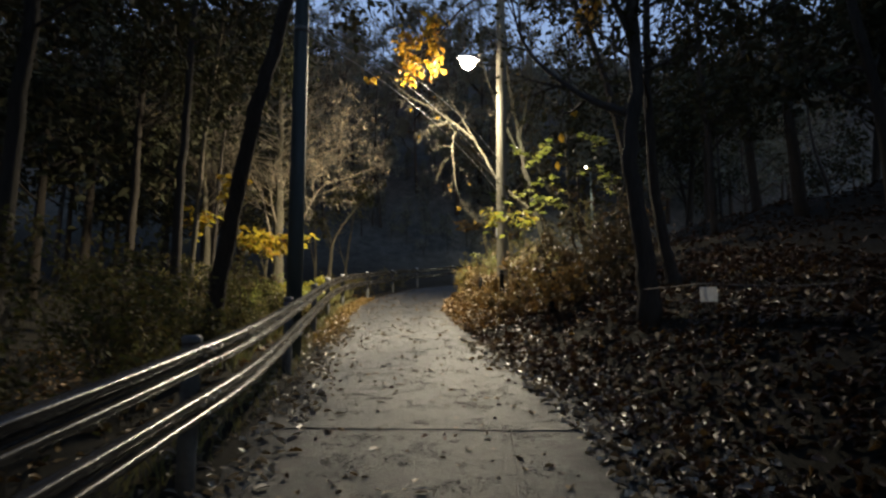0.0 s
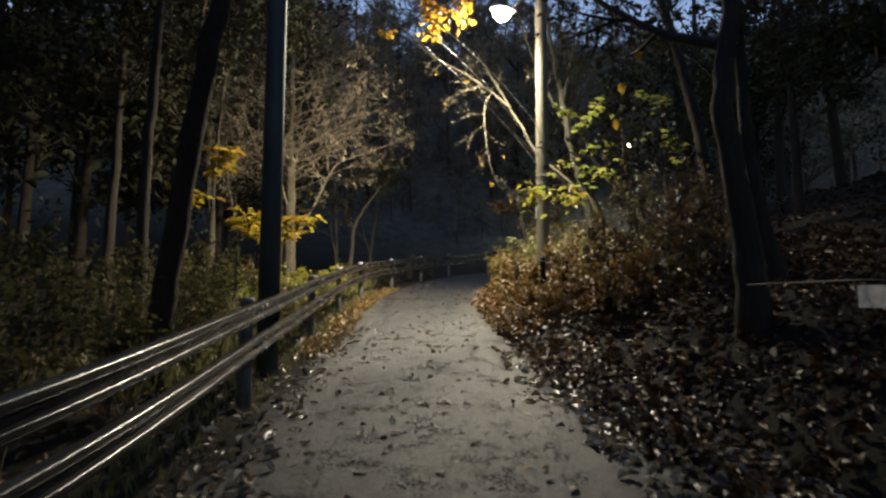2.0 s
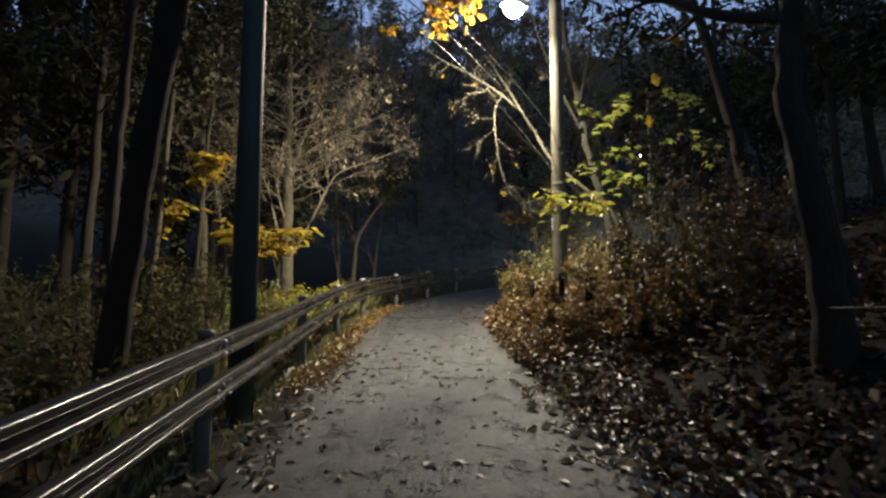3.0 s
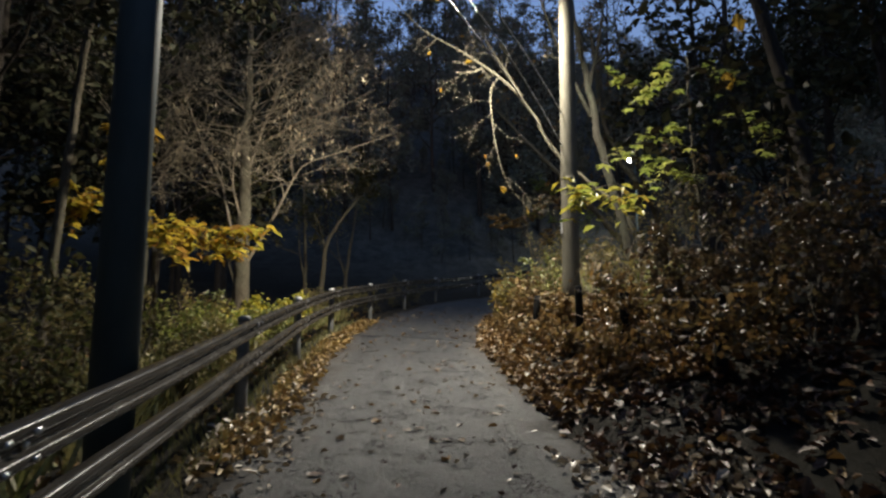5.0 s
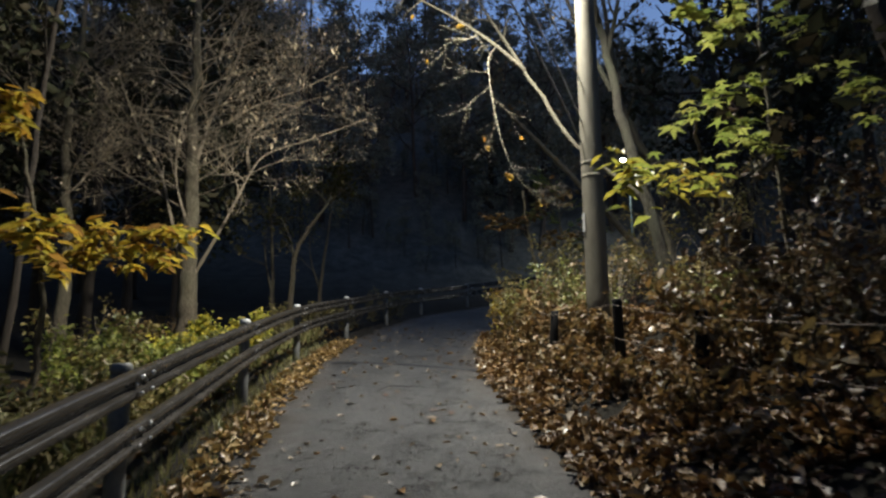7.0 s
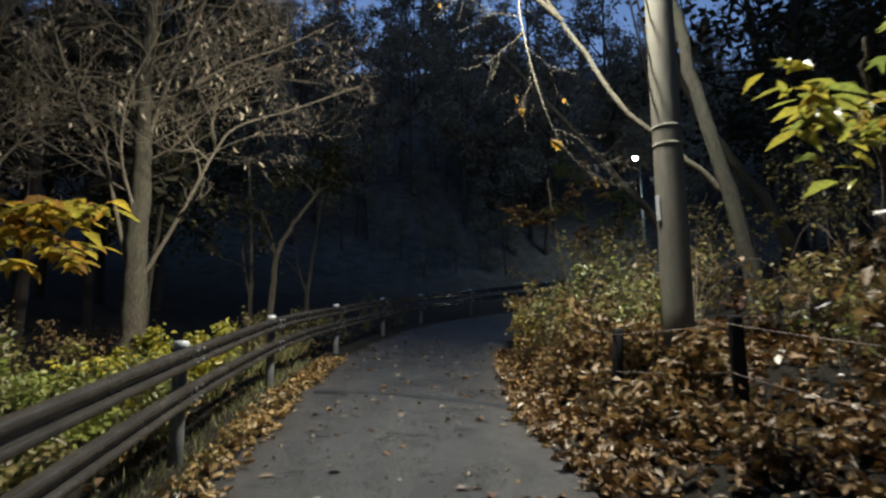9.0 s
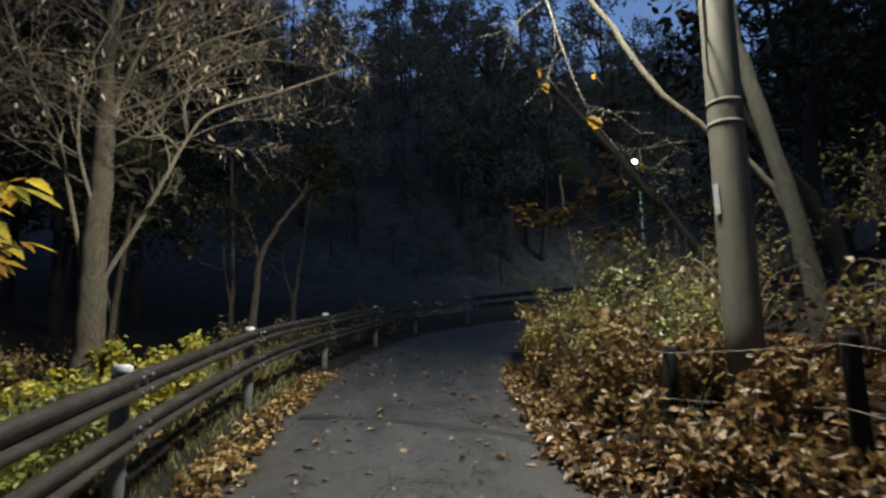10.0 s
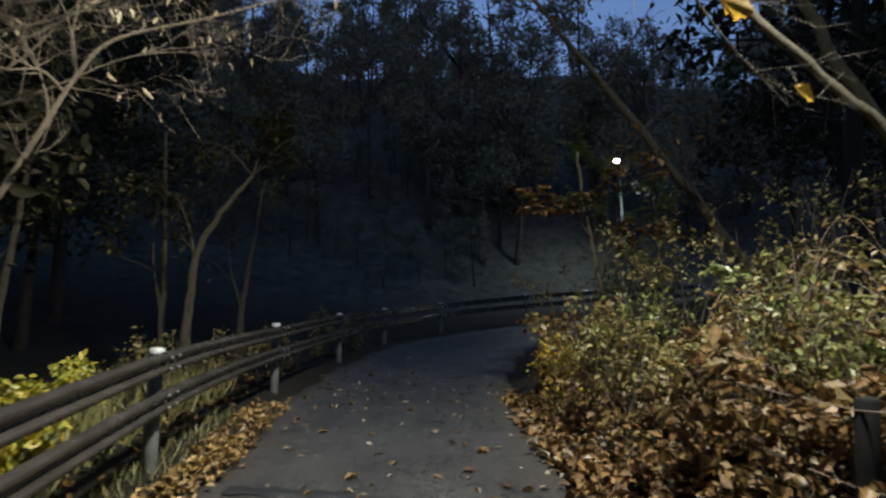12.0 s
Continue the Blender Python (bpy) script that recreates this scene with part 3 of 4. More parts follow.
def build_street_lamp():
    g = height(1.58, 17.08)
    pole = thing("street_lamp", "tall pale concrete lamp pole lit from its own head", "street lamp", at=(1.58, 17.08, g - 0.2))
    o = np.array(pole.location)
    H = 9.6
    prof = [(0, .153), (1.0, .151), (2.4, .149), (2.95, .148), (4.5, .142), (6.5, .132), (8.2, .122), (H - .05, .112), (H, .09)]
    part("pole", Build().tube([(0.010 * h, -0.004 * h, h) for h, _ in prof], [r for _, r in prof], 24).mesh("pole", M["concrete"]), pole)
    for h, r in ((2.68, .1525), (2.87, .152), (6.2, .138), (6.6, .136)):
        part("steel_band", Build().tube([(0.01 * h, -.004 * h, h - .018), (0.01 * h, -.004 * h, h + .018)], r, 24).mesh("steel_band", M["concrete"]), pole)
    part("number_plate", Build().box((-0.135, -0.055, 2.02), (0.008, 0.055, 0.26), Matrix.Rotation(radians(22), 4, "Z")).mesh("number_plate", M["cap"], soft=False), pole, "small pale plate strapped to the pole")
    head_at = np.array(LAMP) + np.array((0.26, 0.12, 0.04)) - o
    arm = [(0.06, 0, head_at[2] + .45), (-0.25, -0.14, head_at[2] + .32), (-0.5, -0.26, head_at[2] + .15), tuple(head_at + np.array((0.02, 0, 0.06)))]
    part("arm", Build().tube(smooth_line(arm, 6), 0.028, 10).mesh("arm", M["post"]), pole)
    heading = math.atan2(-0.12, -0.26)
    lamp_head(pole, tuple(head_at), heading)


def build_far_lamp():
    x, y = FAR_LAMP.x + 0.95, FAR_LAMP.y + 1.9
    g = height(x, y)
    pole = thing("street_lamp", "distant street lamp shining between dark branches", "street lamp", at=(x, y, g - 0.3))
    o = np.array(pole.location)
    top = FAR_LAMP.z - o[2] + 0.2
    part("pole", Build().tube([(0, 0, 0), (0, 0, top * .5), (0, 0, top)], [.09, .07, .05], 12).mesh("pole", M["steel_pole"]), pole)
    at = np.array(FAR_LAMP) + np.array((0.26, 0.09, 0.04)) - o
    part("arm", Build().tube(smooth_line([(0, 0, top - .25), (-.3, -.6, top - .05), tuple(at + np.array((0.02, 0, .05)))], 6), 0.028, 8).mesh("arm", M["steel_pole"]), pole)
    head = lamp_head(pole, tuple(at), math.atan2(-0.09, -0.26))
    head.scale = (0.6, 0.6, 0.6)


def build_steel_pole():
    g = height(-2.16, 9.3)
    pole = thing("utility_pole", "dark green painted steel pole behind the guard rail", "pole", at=(-2.165, 9.34, g - 0.05))
    part("shaft", Build().tube([(0, 0, 0), (0, 0, 3), (0.0, 0, 6), (0, 0, 9.2)], [.118, .112, .105, .098], 24).mesh("shaft", M["steel_pole"]), pole)
    part("base_plate", Build().box((0, 0, 0.045), (0.34, 0.34, 0.03)).mesh("base_plate", M["steel_pole"], soft=False), pole)
    part("clamp", Build().tube([(0, 0, 5.0), (0, 0, 5.08)], .115, 20).mesh("clamp", M["post"]), pole)


def build_cables():
    ends = [((-2.10, 9.42, 6.28), (1.55, 17.15, 5.75), 0.95), ((-2.10, 9.42, 6.20), (1.53, 17.15, 5.45), 0.70), ((-2.12, 9.42, 6.5), (1.57, 17.15, 6.35), 0.80)]
    for a, b, bow in ends:
        a, b = np.array(a), np.array(b)
        t = np.linspace(0, 1, 24)[:, None]
        pts = a + (b - a) * t
        pts[:, 2] += (bow * 4 * t * (1 - t))[:, 0] * 0.55
        base = tuple(a)
        ob = thing("overhead_cable", "pale overhead cable strung between two poles", "cable", "overhead cables", at=base)
        part("wire", Build().tube(pts - a, 0.011, 6).mesh("wire", M["cable"]), ob)
        if bow > 0.9:
            c = pts[15] - a
            d = (pts[16] - pts[14]) / np.linalg.norm(pts[16] - pts[14])
            part("splice", Build().tube([c - d * .22, c - d * .12, c + d * .08, c + d * .2], [.012, .035, .032, .012], 8).mesh("splice", M["cap"]), ob, "white cable splice")


build_street_lamp()
build_far_lamp()
build_steel_pole()
build_cables()


# ---- fence of dark posts and wire on the bank, and the roped sign ----
def build_fence():
    spots = [(1.03, 19.2), (0.97, 17.2), (1.43, 15.55), (1.63, 13.8), (2.0, 11.9)]
    fence = thing("fence", "low fence of dark posts with slack wire half buried in leaves", "fence", at=(1.27, 15.1, height(1.27, 15.1)))
    o = np.array(fence.location)
    rng = np.random.default_rng(11)
    tops = []
    for i, (x, y) in enumerate(spots):
        g = height(x, y)
        lean = rng.normal(0, 0.035, 2)
        p = np.array([(x, y, g - 0.3), (x, y, g), (x + lean[0] * .4, y + lean[1] * .4, g + 0.4), (x + lean[0], y + lean[1], g + 0.70), (x + lean[0], y + lean[1], g + 0.72)]) - o
        part("post", Build().tube(p, [.062, .060, .056, .055, .044], 10).mesh("post", M["fence"]), fence)
        tops.append(p[3])
    for dz, thick in ((-0.04, .004), (-0.40, .0035)):
        for a, b in zip(tops, tops[1:]):
            t = np.linspace(0, 1, 10)[:, None]
            q = a + (b - a) * t
            q[:, 2] += dz - 0.012 * (4 * t * (1 - t))[:, 0]
            q[:, 0] -= 0.058
            part("wire", Build().tube(q, thick, 5).mesh("wire", M["rope"]), fence)


def build_sign():
    rope = thing("rope", "slack pale rope tied to a tree trunk", "rope", at=(2.9, 9.2, 2.22))
    o = np.array(rope.location)
    pts = smooth_line([(2.88, 9.2, 2.20), (2.98, 8.3, 2.16), (3.06, 7.4, 2.12), (3.9, 7.5, 2.10), (5.0, 7.8, 2.16)], 8)
    part("strand", Build().tube(pts - o, 0.008, 5).mesh("strand", M["rope"]), rope)
    sign = thing("notice_board", "small blank white notice hanging from a rope", "sign", at=(3.06, 7.4, 1.92))
    turn = Matrix.Rotation(radians(-12), 4, "Z")
    part("board", Build().box((0, 0, 0.08), (0.19, 0.006, 0.17), turn).mesh("board", M["sign"], soft=False), sign)
    for dx in (-0.08, 0.08):
        c = turn @ Vector((dx, 0, 0.185))
        part("tie", Build().tube([(c.x, c.y, 0.16), (c.x, c.y, 0.205)], 0.004, 5).mesh("tie", M["rope"]), sign)


build_fence()
build_sign()


# ---- trees ----
def tree(seed, label, trunk, r0, r1, bark, limbs=(), random_limbs=0, limb_len=2.0, limb_from=0.4, depth=2, spread=0.6, wobble=0.25, lift=0.15, kids=(3, 5),
         leaf=None, leaves=0, size=0.09, shape=OVAL, jitter=0.06, level=(0, 1), droop=0.3, flat=0.4, name="tree", twig=None, shrink=0.62, limb_r=0.36):
    """A tree: trunk points in the world, chosen limbs (points, radius), random limbs off the trunk, and leaves on the twigs."""
    rng = np.random.default_rng(seed)
    t = smooth_line(trunk, 6)
    base = t[0].copy()
    ob = thing(name, label, "tree", at=tuple(base))
    f = np.linspace(0, 1, len(t))
    r = r0 + (r1 - r0) * f
    r = r * (1 + 0.35 * np.exp(-f * len(t) * 0.5)) * (1 + 0.04 * np.sin(np.arange(len(t)) * 2.1))
    tt = t + rng.normal(0, 0.012, t.shape) * (f > 0.05)[:, None] * (f < 0.95)[:, None]
    tt[0, 2] -= 0.5
    part("trunk", Build().tube(tt - base, r, 12).mesh("trunk", bark), ob)
    made = []
    for pts, rr in limbs:
        p = smooth_line(pts, 5)
        radii = np.linspace(rr, max(rr * 0.22, .004), len(p))
        limb = [(depth, p - base, radii)]
        for _ in range(rng.integers(kids[0] + 2, kids[1] + 4)):
            i = int(rng.uniform(0.25, 0.98) * (len(p) - 1))
            axis = p[i + 1] - p[i] if i + 1 < len(p) else p[i] - p[i - 1]
            axis = axis / np.linalg.norm(axis)
            side = np.cross(axis, random_dirs(rng, 1)[0])
            limb += grow(rng, p[i] - base, axis * (1 - spread) + side * spread, limb_len * rng.uniform(.4, .8), radii[i] * .6, depth - 1, spread, wobble, lift, kids, shrink)
        part("limb", limbs_mesh("limb", limb, twig or bark), ob)
        made += limb
    for _ in range(random_limbs):
        k = rng.uniform(limb_from, 1.0)
        i = min(int(k * (len(t) - 1)), len(t) - 2)
        a = rng.uniform(0, 2 * math.pi)
        w = np.array((math.cos(a), math.sin(a), 0.25 + 0.9 * k * lift * 3))
        limb = grow(rng, t[i] - base, w, limb_len * (1.25 - 0.55 * k) * rng.uniform(.75, 1.2), r[i] * limb_r, depth, spread, wobble, lift, kids, shrink)
        part("limb", limbs_mesh("limb", limb, twig or bark), ob)
        made += limb
    if leaf is not None and made:
        c = tips(rng, made, level, leaves, jitter)
        foliage("foliage", rng, c, size, shape, leaf, ob, droop, flat)
    return ob


def G(x, y, dz=0.0):
    return (x, y, height(x, y) + dz)


# the wide bare tree behind the guard rail
gx, gy = -5.22, 20.2
g0 = height(gx, gy)
fan_rng = np.random.default_rng(212)
fan = []
for k in range(15):  # long whips reaching out over the lane
    z0 = 5.6 + 0.27 * k
    far, rise, back = fan_rng.uniform(1.7, 3.1) * (1 - 0.02 * k), fan_rng.uniform(.15, .75), fan_rng.uniform(-1.2, .9)
    fan.append(([(gx, gy, z0), (gx + far * .3, gy + back * .3, z0 + rise * .7 + fan_rng.normal(0, .1)), (gx + far * .65, gy + back * .7, z0 + rise * 1.5 + fan_rng.normal(0, .12)), (gx + far, gy + back, z0 + rise * 2.0)], .017))
for k in range(11):  # and whips away from it
    z0 = 5.3 + 0.33 * k
    far, rise, back = fan_rng.uniform(1.6, 3.2), fan_rng.uniform(.2, .8), fan_rng.uniform(-.9, .9)
    fan.append(([(gx, gy, z0), (gx - far * .35, gy + back * .3, z0 + rise * .8), (gx - far * .7, gy + back * .7, z0 + rise * 1.3 + fan_rng.normal(0, .12)), (gx - far, gy + back, z0 + rise * 2.2)], .016))
tree(21, "wide bare tree holding a few dry pale leaves", [(gx + .02, gy, g0), (gx, gy, g0 + .9), (gx - .03, gy, 4.47), (gx - .02, gy, 5.5), (gx - .03, gy, 6.3), (gx - .07, gy, 7.1), (gx - .02, gy, 8.0), (gx - .06, gy, 9.4), (gx + .1, gy, 11.2)], .20, .05, M["bark_brown"],
     limbs=[([(gx + .05, gy, 4.05), (-4.76, gy - .05, 4.75), (-4.38, gy - .1, 5.46), (-4.12, gy - .1, 6.0), (-3.8, gy - .1, 6.4), (-2.97, gy, 6.72), (-1.93, gy + .05, 7.12)], .036),
            ([(-4.2, gy - .1, 5.85), (-4.35, gy - .25, 6.0), (-4.62, gy - .4, 5.95), (-4.8, gy - .5, 6.3)], .018),
            ([(gx - .1, gy, 4.1), (-5.55, gy - .1, 5.16), (-5.79, gy - .15, 6.09), (-6.2, gy - .2, 6.87), (-6.53, gy - .25, 7.72), (-6.85, gy - .3, 8.7)], .036),
            ([(gx - .05, gy - .1, 5.1), (-5.42, gy - .3, 5.9), (-5.3, gy - .45, 6.8), (-4.9, gy - .5, 7.7)], .03),
            ([(gx, gy, 6.1), (-4.95, gy, 7.1), (-4.6, gy, 8.0), (-4.2, gy, 9.2)], .04),
            ([(gx, gy, 6.7), (-4.04, gy, 7.42), (-3.17, gy, 7.75), (-2.29, gy, 8.2)], .024)] + fan,
     random_limbs=16, limb_len=1.7, limb_from=.5, depth=3, spread=.5, wobble=.3, lift=.12, kids=(3, 5), leaf=M["tan"], leaves=1100, size=.105, shape=LONG, jitter=.02, droop=1.3, flat=.1, twig=M["twig"], limb_r=.16)

# a second bare tree farther back
gx, gy = -7.6, 20.2
g0 = height(gx, gy)
tree(24, "bare twiggy tree behind the wide bare tree", [(gx, gy, g0), (gx + .1, gy, g0 + 2.2), (gx - .1, gy, g0 + 4.6), (gx + .1, gy, g0 + 7.0), (gx, gy, g0 + 9.4)], .13, .02, M["bark_brown"],
     random_limbs=18, limb_len=2.3, limb_from=.35, depth=3, spread=.5, wobble=.22, lift=.2, kids=(3, 5), leaf=M["tan"], leaves=500, size=.07, jitter=.03, droop=.7, flat=.2, twig=M["twig"], limb_r=.22)

# the pale leaning tree beyond the lamp pole, its limb over the lane
tree(22, "pale bare tree leaning over the lane, few orange leaves", [G(3.45, 19.0), (3.2, 18.95, 4.7), (2.55, 18.88, 5.4), (1.78, 18.8, 6.05), (1.2, 18.95, 7.1), (.8, 19.1, 7.9)], .05, .03, M["bark_pale"],
     limbs=[([(.8, 19.1, 7.9), (.45, 19.1, 8.5), (.1, 19.1, 9.1)], .035), ([(1.0, 19.0, 7.5), (.4, 18.9, 8.0), (-.3, 18.9, 8.5), (-1.1, 18.7, 8.9), (-1.75, 18.5, 9.5)], .04),
            ([(.5, 18.9, 7.9), (.3, 18.3, 7.3), (.35, 17.6, 6.0), (.55, 17.4, 5.2), (.95, 17.4, 4.7)], .012), ([(.2, 19.0, 8.2), (0.0, 18.6, 7.9), (-.4, 18.4, 7.8)], .018)],
     limb_len=1.15, depth=2, spread=.55, wobble=.4, lift=.05, kids=(4, 6), leaf=M["orange"], leaves=12, size=.15, shape=OAK, jitter=.02, twig=M["bark_pale"])
tree(23, "slender pale tree with a forked trunk behind the lamp pole", [G(3.1, 18.4), (2.85, 18.3, 4.6), (2.45, 18.25, 6.2), (2.28, 18.3, 7.4), (2.0, 18.4, 9.2), (1.9, 18.4, 11.0)], .105, .04, M["bark_shaded"],
     limbs=[([(2.28, 18.3, 7.4), (2.55, 18.3, 8.6), (2.75, 18.4, 10.2)], .05), ([(2.3, 18.3, 6.8), (1.75, 18.1, 7.9), (1.35, 18.0, 9.0), (1.1, 18.0, 10.0)], .042)],
     random_limbs=5, limb_len=1.4, depth=2, lift=.3, kids=(2, 4), leaf=M["brown"], leaves=60, size=.10)

tree(25, "dim grey trunk leaning far over the lane beyond the lamp pole", [G(5.4, 24.4), (4.9, 24.15, 4.6), (3.4, 23.4, 5.95), (1.65, 22.55, 7.5), (.4, 21.95, 8.6)], .13, .02, M["bark_pale"],
     random_limbs=7, limb_len=1.7, limb_from=.45, depth=2, spread=.5, lift=.2, kids=(2, 4), leaf=M["brown"], leaves=90, size=.11)
tree(26, "dim trunk leaning across its neighbour behind the lamp pole", [G(4.75, 20.3), (4.25, 20.05, 5.0), (3.5, 19.95, 6.0), (2.95, 19.9, 7.2), (2.7, 19.9, 9.5)], .10, .04, M["bark_shaded"],
     random_limbs=4, limb_len=1.5, limb_from=.6, depth=2, lift=.3, kids=(2, 3), leaf=M["brown"], leaves=50, size=.10)

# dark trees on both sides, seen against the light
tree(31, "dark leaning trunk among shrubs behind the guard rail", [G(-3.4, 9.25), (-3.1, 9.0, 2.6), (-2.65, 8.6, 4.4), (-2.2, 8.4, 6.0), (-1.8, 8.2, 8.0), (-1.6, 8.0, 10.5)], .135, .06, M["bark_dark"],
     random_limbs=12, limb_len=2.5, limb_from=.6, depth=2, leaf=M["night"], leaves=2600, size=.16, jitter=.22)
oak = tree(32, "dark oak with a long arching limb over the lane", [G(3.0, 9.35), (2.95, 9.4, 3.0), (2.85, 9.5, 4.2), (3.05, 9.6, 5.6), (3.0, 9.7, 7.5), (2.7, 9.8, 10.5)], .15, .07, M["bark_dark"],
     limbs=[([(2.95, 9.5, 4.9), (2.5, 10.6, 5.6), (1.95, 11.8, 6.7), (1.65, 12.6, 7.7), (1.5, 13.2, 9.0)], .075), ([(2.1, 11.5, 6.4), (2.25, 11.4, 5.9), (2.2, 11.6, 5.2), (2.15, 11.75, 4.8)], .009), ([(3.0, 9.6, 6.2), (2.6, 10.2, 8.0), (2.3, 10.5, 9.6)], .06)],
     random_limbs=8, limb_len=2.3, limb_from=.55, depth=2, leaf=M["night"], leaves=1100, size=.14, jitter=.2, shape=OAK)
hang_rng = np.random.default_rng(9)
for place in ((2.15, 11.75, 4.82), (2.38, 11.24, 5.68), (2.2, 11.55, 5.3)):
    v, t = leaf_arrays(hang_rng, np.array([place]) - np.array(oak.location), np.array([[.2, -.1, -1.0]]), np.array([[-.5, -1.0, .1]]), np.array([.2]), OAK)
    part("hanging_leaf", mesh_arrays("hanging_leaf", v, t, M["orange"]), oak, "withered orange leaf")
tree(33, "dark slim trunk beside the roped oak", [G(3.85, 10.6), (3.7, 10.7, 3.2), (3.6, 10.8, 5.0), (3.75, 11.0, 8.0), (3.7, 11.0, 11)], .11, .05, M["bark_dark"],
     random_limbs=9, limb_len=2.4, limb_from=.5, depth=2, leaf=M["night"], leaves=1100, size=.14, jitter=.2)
tree(34, "oak branch hung with orange leaves close to the lamp", [G(4.6, 14.6), (4.4, 14.8, 5.5), (3.8, 15.0, 8.5), (3.2, 15.2, 10.3)], .13, .06, M["bark_dark"],
     limbs=[([(3.2, 15.2, 10.3), (1.9, 15.4, 10.6), (.6, 15.5, 10.0), (-.35, 15.6, 8.9), (-1.1, 15.6, 8.45), (-1.8, 15.6, 8.1)], .045), ([(.2, 15.5, 9.6), (-.5, 15.4, 9.0), (-1.25, 15.3, 8.65)], .02), ([(-.2, 15.6, 8.85), (-.5, 15.7, 8.6), (-.75, 15.8, 8.45)], .012)],
     random_limbs=4, limb_len=1.0, limb_from=.7, depth=1, kids=(4, 6), leaf=M["orange"], leaves=460, size=.2, shape=OAK, jitter=.08, level=(0,), droop=.6)

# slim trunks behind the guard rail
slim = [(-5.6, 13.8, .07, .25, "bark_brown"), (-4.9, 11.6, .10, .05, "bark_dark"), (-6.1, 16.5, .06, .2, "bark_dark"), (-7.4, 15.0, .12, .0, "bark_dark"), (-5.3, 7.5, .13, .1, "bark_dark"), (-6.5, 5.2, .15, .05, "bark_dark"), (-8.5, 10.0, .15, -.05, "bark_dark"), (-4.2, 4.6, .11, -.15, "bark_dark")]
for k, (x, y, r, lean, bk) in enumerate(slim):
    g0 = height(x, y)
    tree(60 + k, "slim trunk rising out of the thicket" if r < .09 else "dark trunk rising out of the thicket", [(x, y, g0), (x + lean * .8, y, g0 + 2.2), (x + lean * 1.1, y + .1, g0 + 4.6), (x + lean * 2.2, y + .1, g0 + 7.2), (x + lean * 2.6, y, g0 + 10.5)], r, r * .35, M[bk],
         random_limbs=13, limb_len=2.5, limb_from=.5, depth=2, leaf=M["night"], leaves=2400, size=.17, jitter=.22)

# the small forked trees farther up on the outer side
for k, (x, y, lean, h) in enumerate([(-5.2, 26.2, -.05, 4.6), (-6.6, 23.6, .1, 3.6), (-4.4, 28.5, .15, 4.0)]):
    g0 = height(x, y)
    tree(80 + k, "small forked tree with a thin green crown", [(x, y, g0), (x + lean * .5, y, g0 + 1.2), (x + lean * 1.6, y, g0 + 2.6), (x + lean * 3.2, y - .1, g0 + h)], .075, .03, M["bark_brown"],
         limbs=[([(x + lean * .5, y, g0 + 1.1), (x - .25, y, g0 + 2.2), (x - .3, y + .1, g0 + 3.4)], .04)],
         random_limbs=4, limb_len=1.6, limb_from=.75, depth=2, lift=.05, kids=(2, 3), leaf=M["olive"], leaves=420, size=.12, jitter=.12, flat=.7, level=(0,))


tree(84, "small forked tree with flat layers of dull green leaves", [G(-4.45, 25.0), (-4.42, 25.0, 4.3), (-4.34, 25.0, 5.26), (-3.98, 25.0, 5.96), (-3.5, 25.0, 6.6)], .085, .035, M["bark_brown"],
     limbs=[([(-4.36, 25.0, 5.1), (-4.5, 25.0, 5.7), (-4.75, 25.0, 6.3)], .035), ([(-3.55, 25.0, 6.55), (-3.0, 24.8, 7.1), (-2.35, 24.6, 7.24)], .02), ([(-3.5, 25.0, 6.6), (-3.9, 24.8, 7.0), (-4.4, 24.6, 7.08)], .02), ([(-3.5, 25.0, 6.6), (-3.25, 24.9, 7.4), (-2.9, 24.8, 7.95)], .02), ([(-3.5, 25.0, 6.6), (-3.2, 25.4, 7.1), (-3.6, 25.8, 7.6)], .02)],
     limb_len=.9, depth=2, lift=0.0, kids=(3, 4), leaf=M["thicket"], leaves=900, size=.13, jitter=.08, flat=.85, level=(0, 1))


# layered sprays of autumn maples
def maple(seed, label, trunk, sprays, leaf, leaves, size, r=.035, shape=MAPLE):
    return tree(seed, label, trunk, r, r * .5, M["bark_brown"], limbs=[(s, .013) for s in sprays], limb_len=.75, depth=1, spread=.5, wobble=.2, lift=0.0, kids=(4, 6),
                leaf=M[leaf], leaves=leaves, size=size, shape=shape, jitter=.03, level=(0, 1), droop=.15, flat=.85)


maple(101, "young maple with layered green sprays on the bank", [G(3.15, 15.0), (3.05, 14.9, 4.2), (2.95, 14.8, 5.3), (2.95, 14.8, 6.4)],
      [[(2.95, 14.8, 5.7), (2.55, 14.4, 5.8), (2.05, 13.9, 5.6), (1.65, 13.6, 5.5)], [(3.00, 14.8, 5.0), (2.45, 14.3, 5.0), (1.95, 13.8, 4.8), (1.35, 13.4, 4.45)], [(3.05, 14.9, 4.5), (2.45, 14.2, 4.55), (1.85, 13.7, 4.4)], [(2.95, 14.8, 6.2), (3.45, 15.4, 6.5), (4.05, 16.0, 6.5)], [(3.00, 14.8, 5.2), (3.35, 14.6, 5.4), (3.95, 14.6, 5.3)]], "fresh", 180, .18)
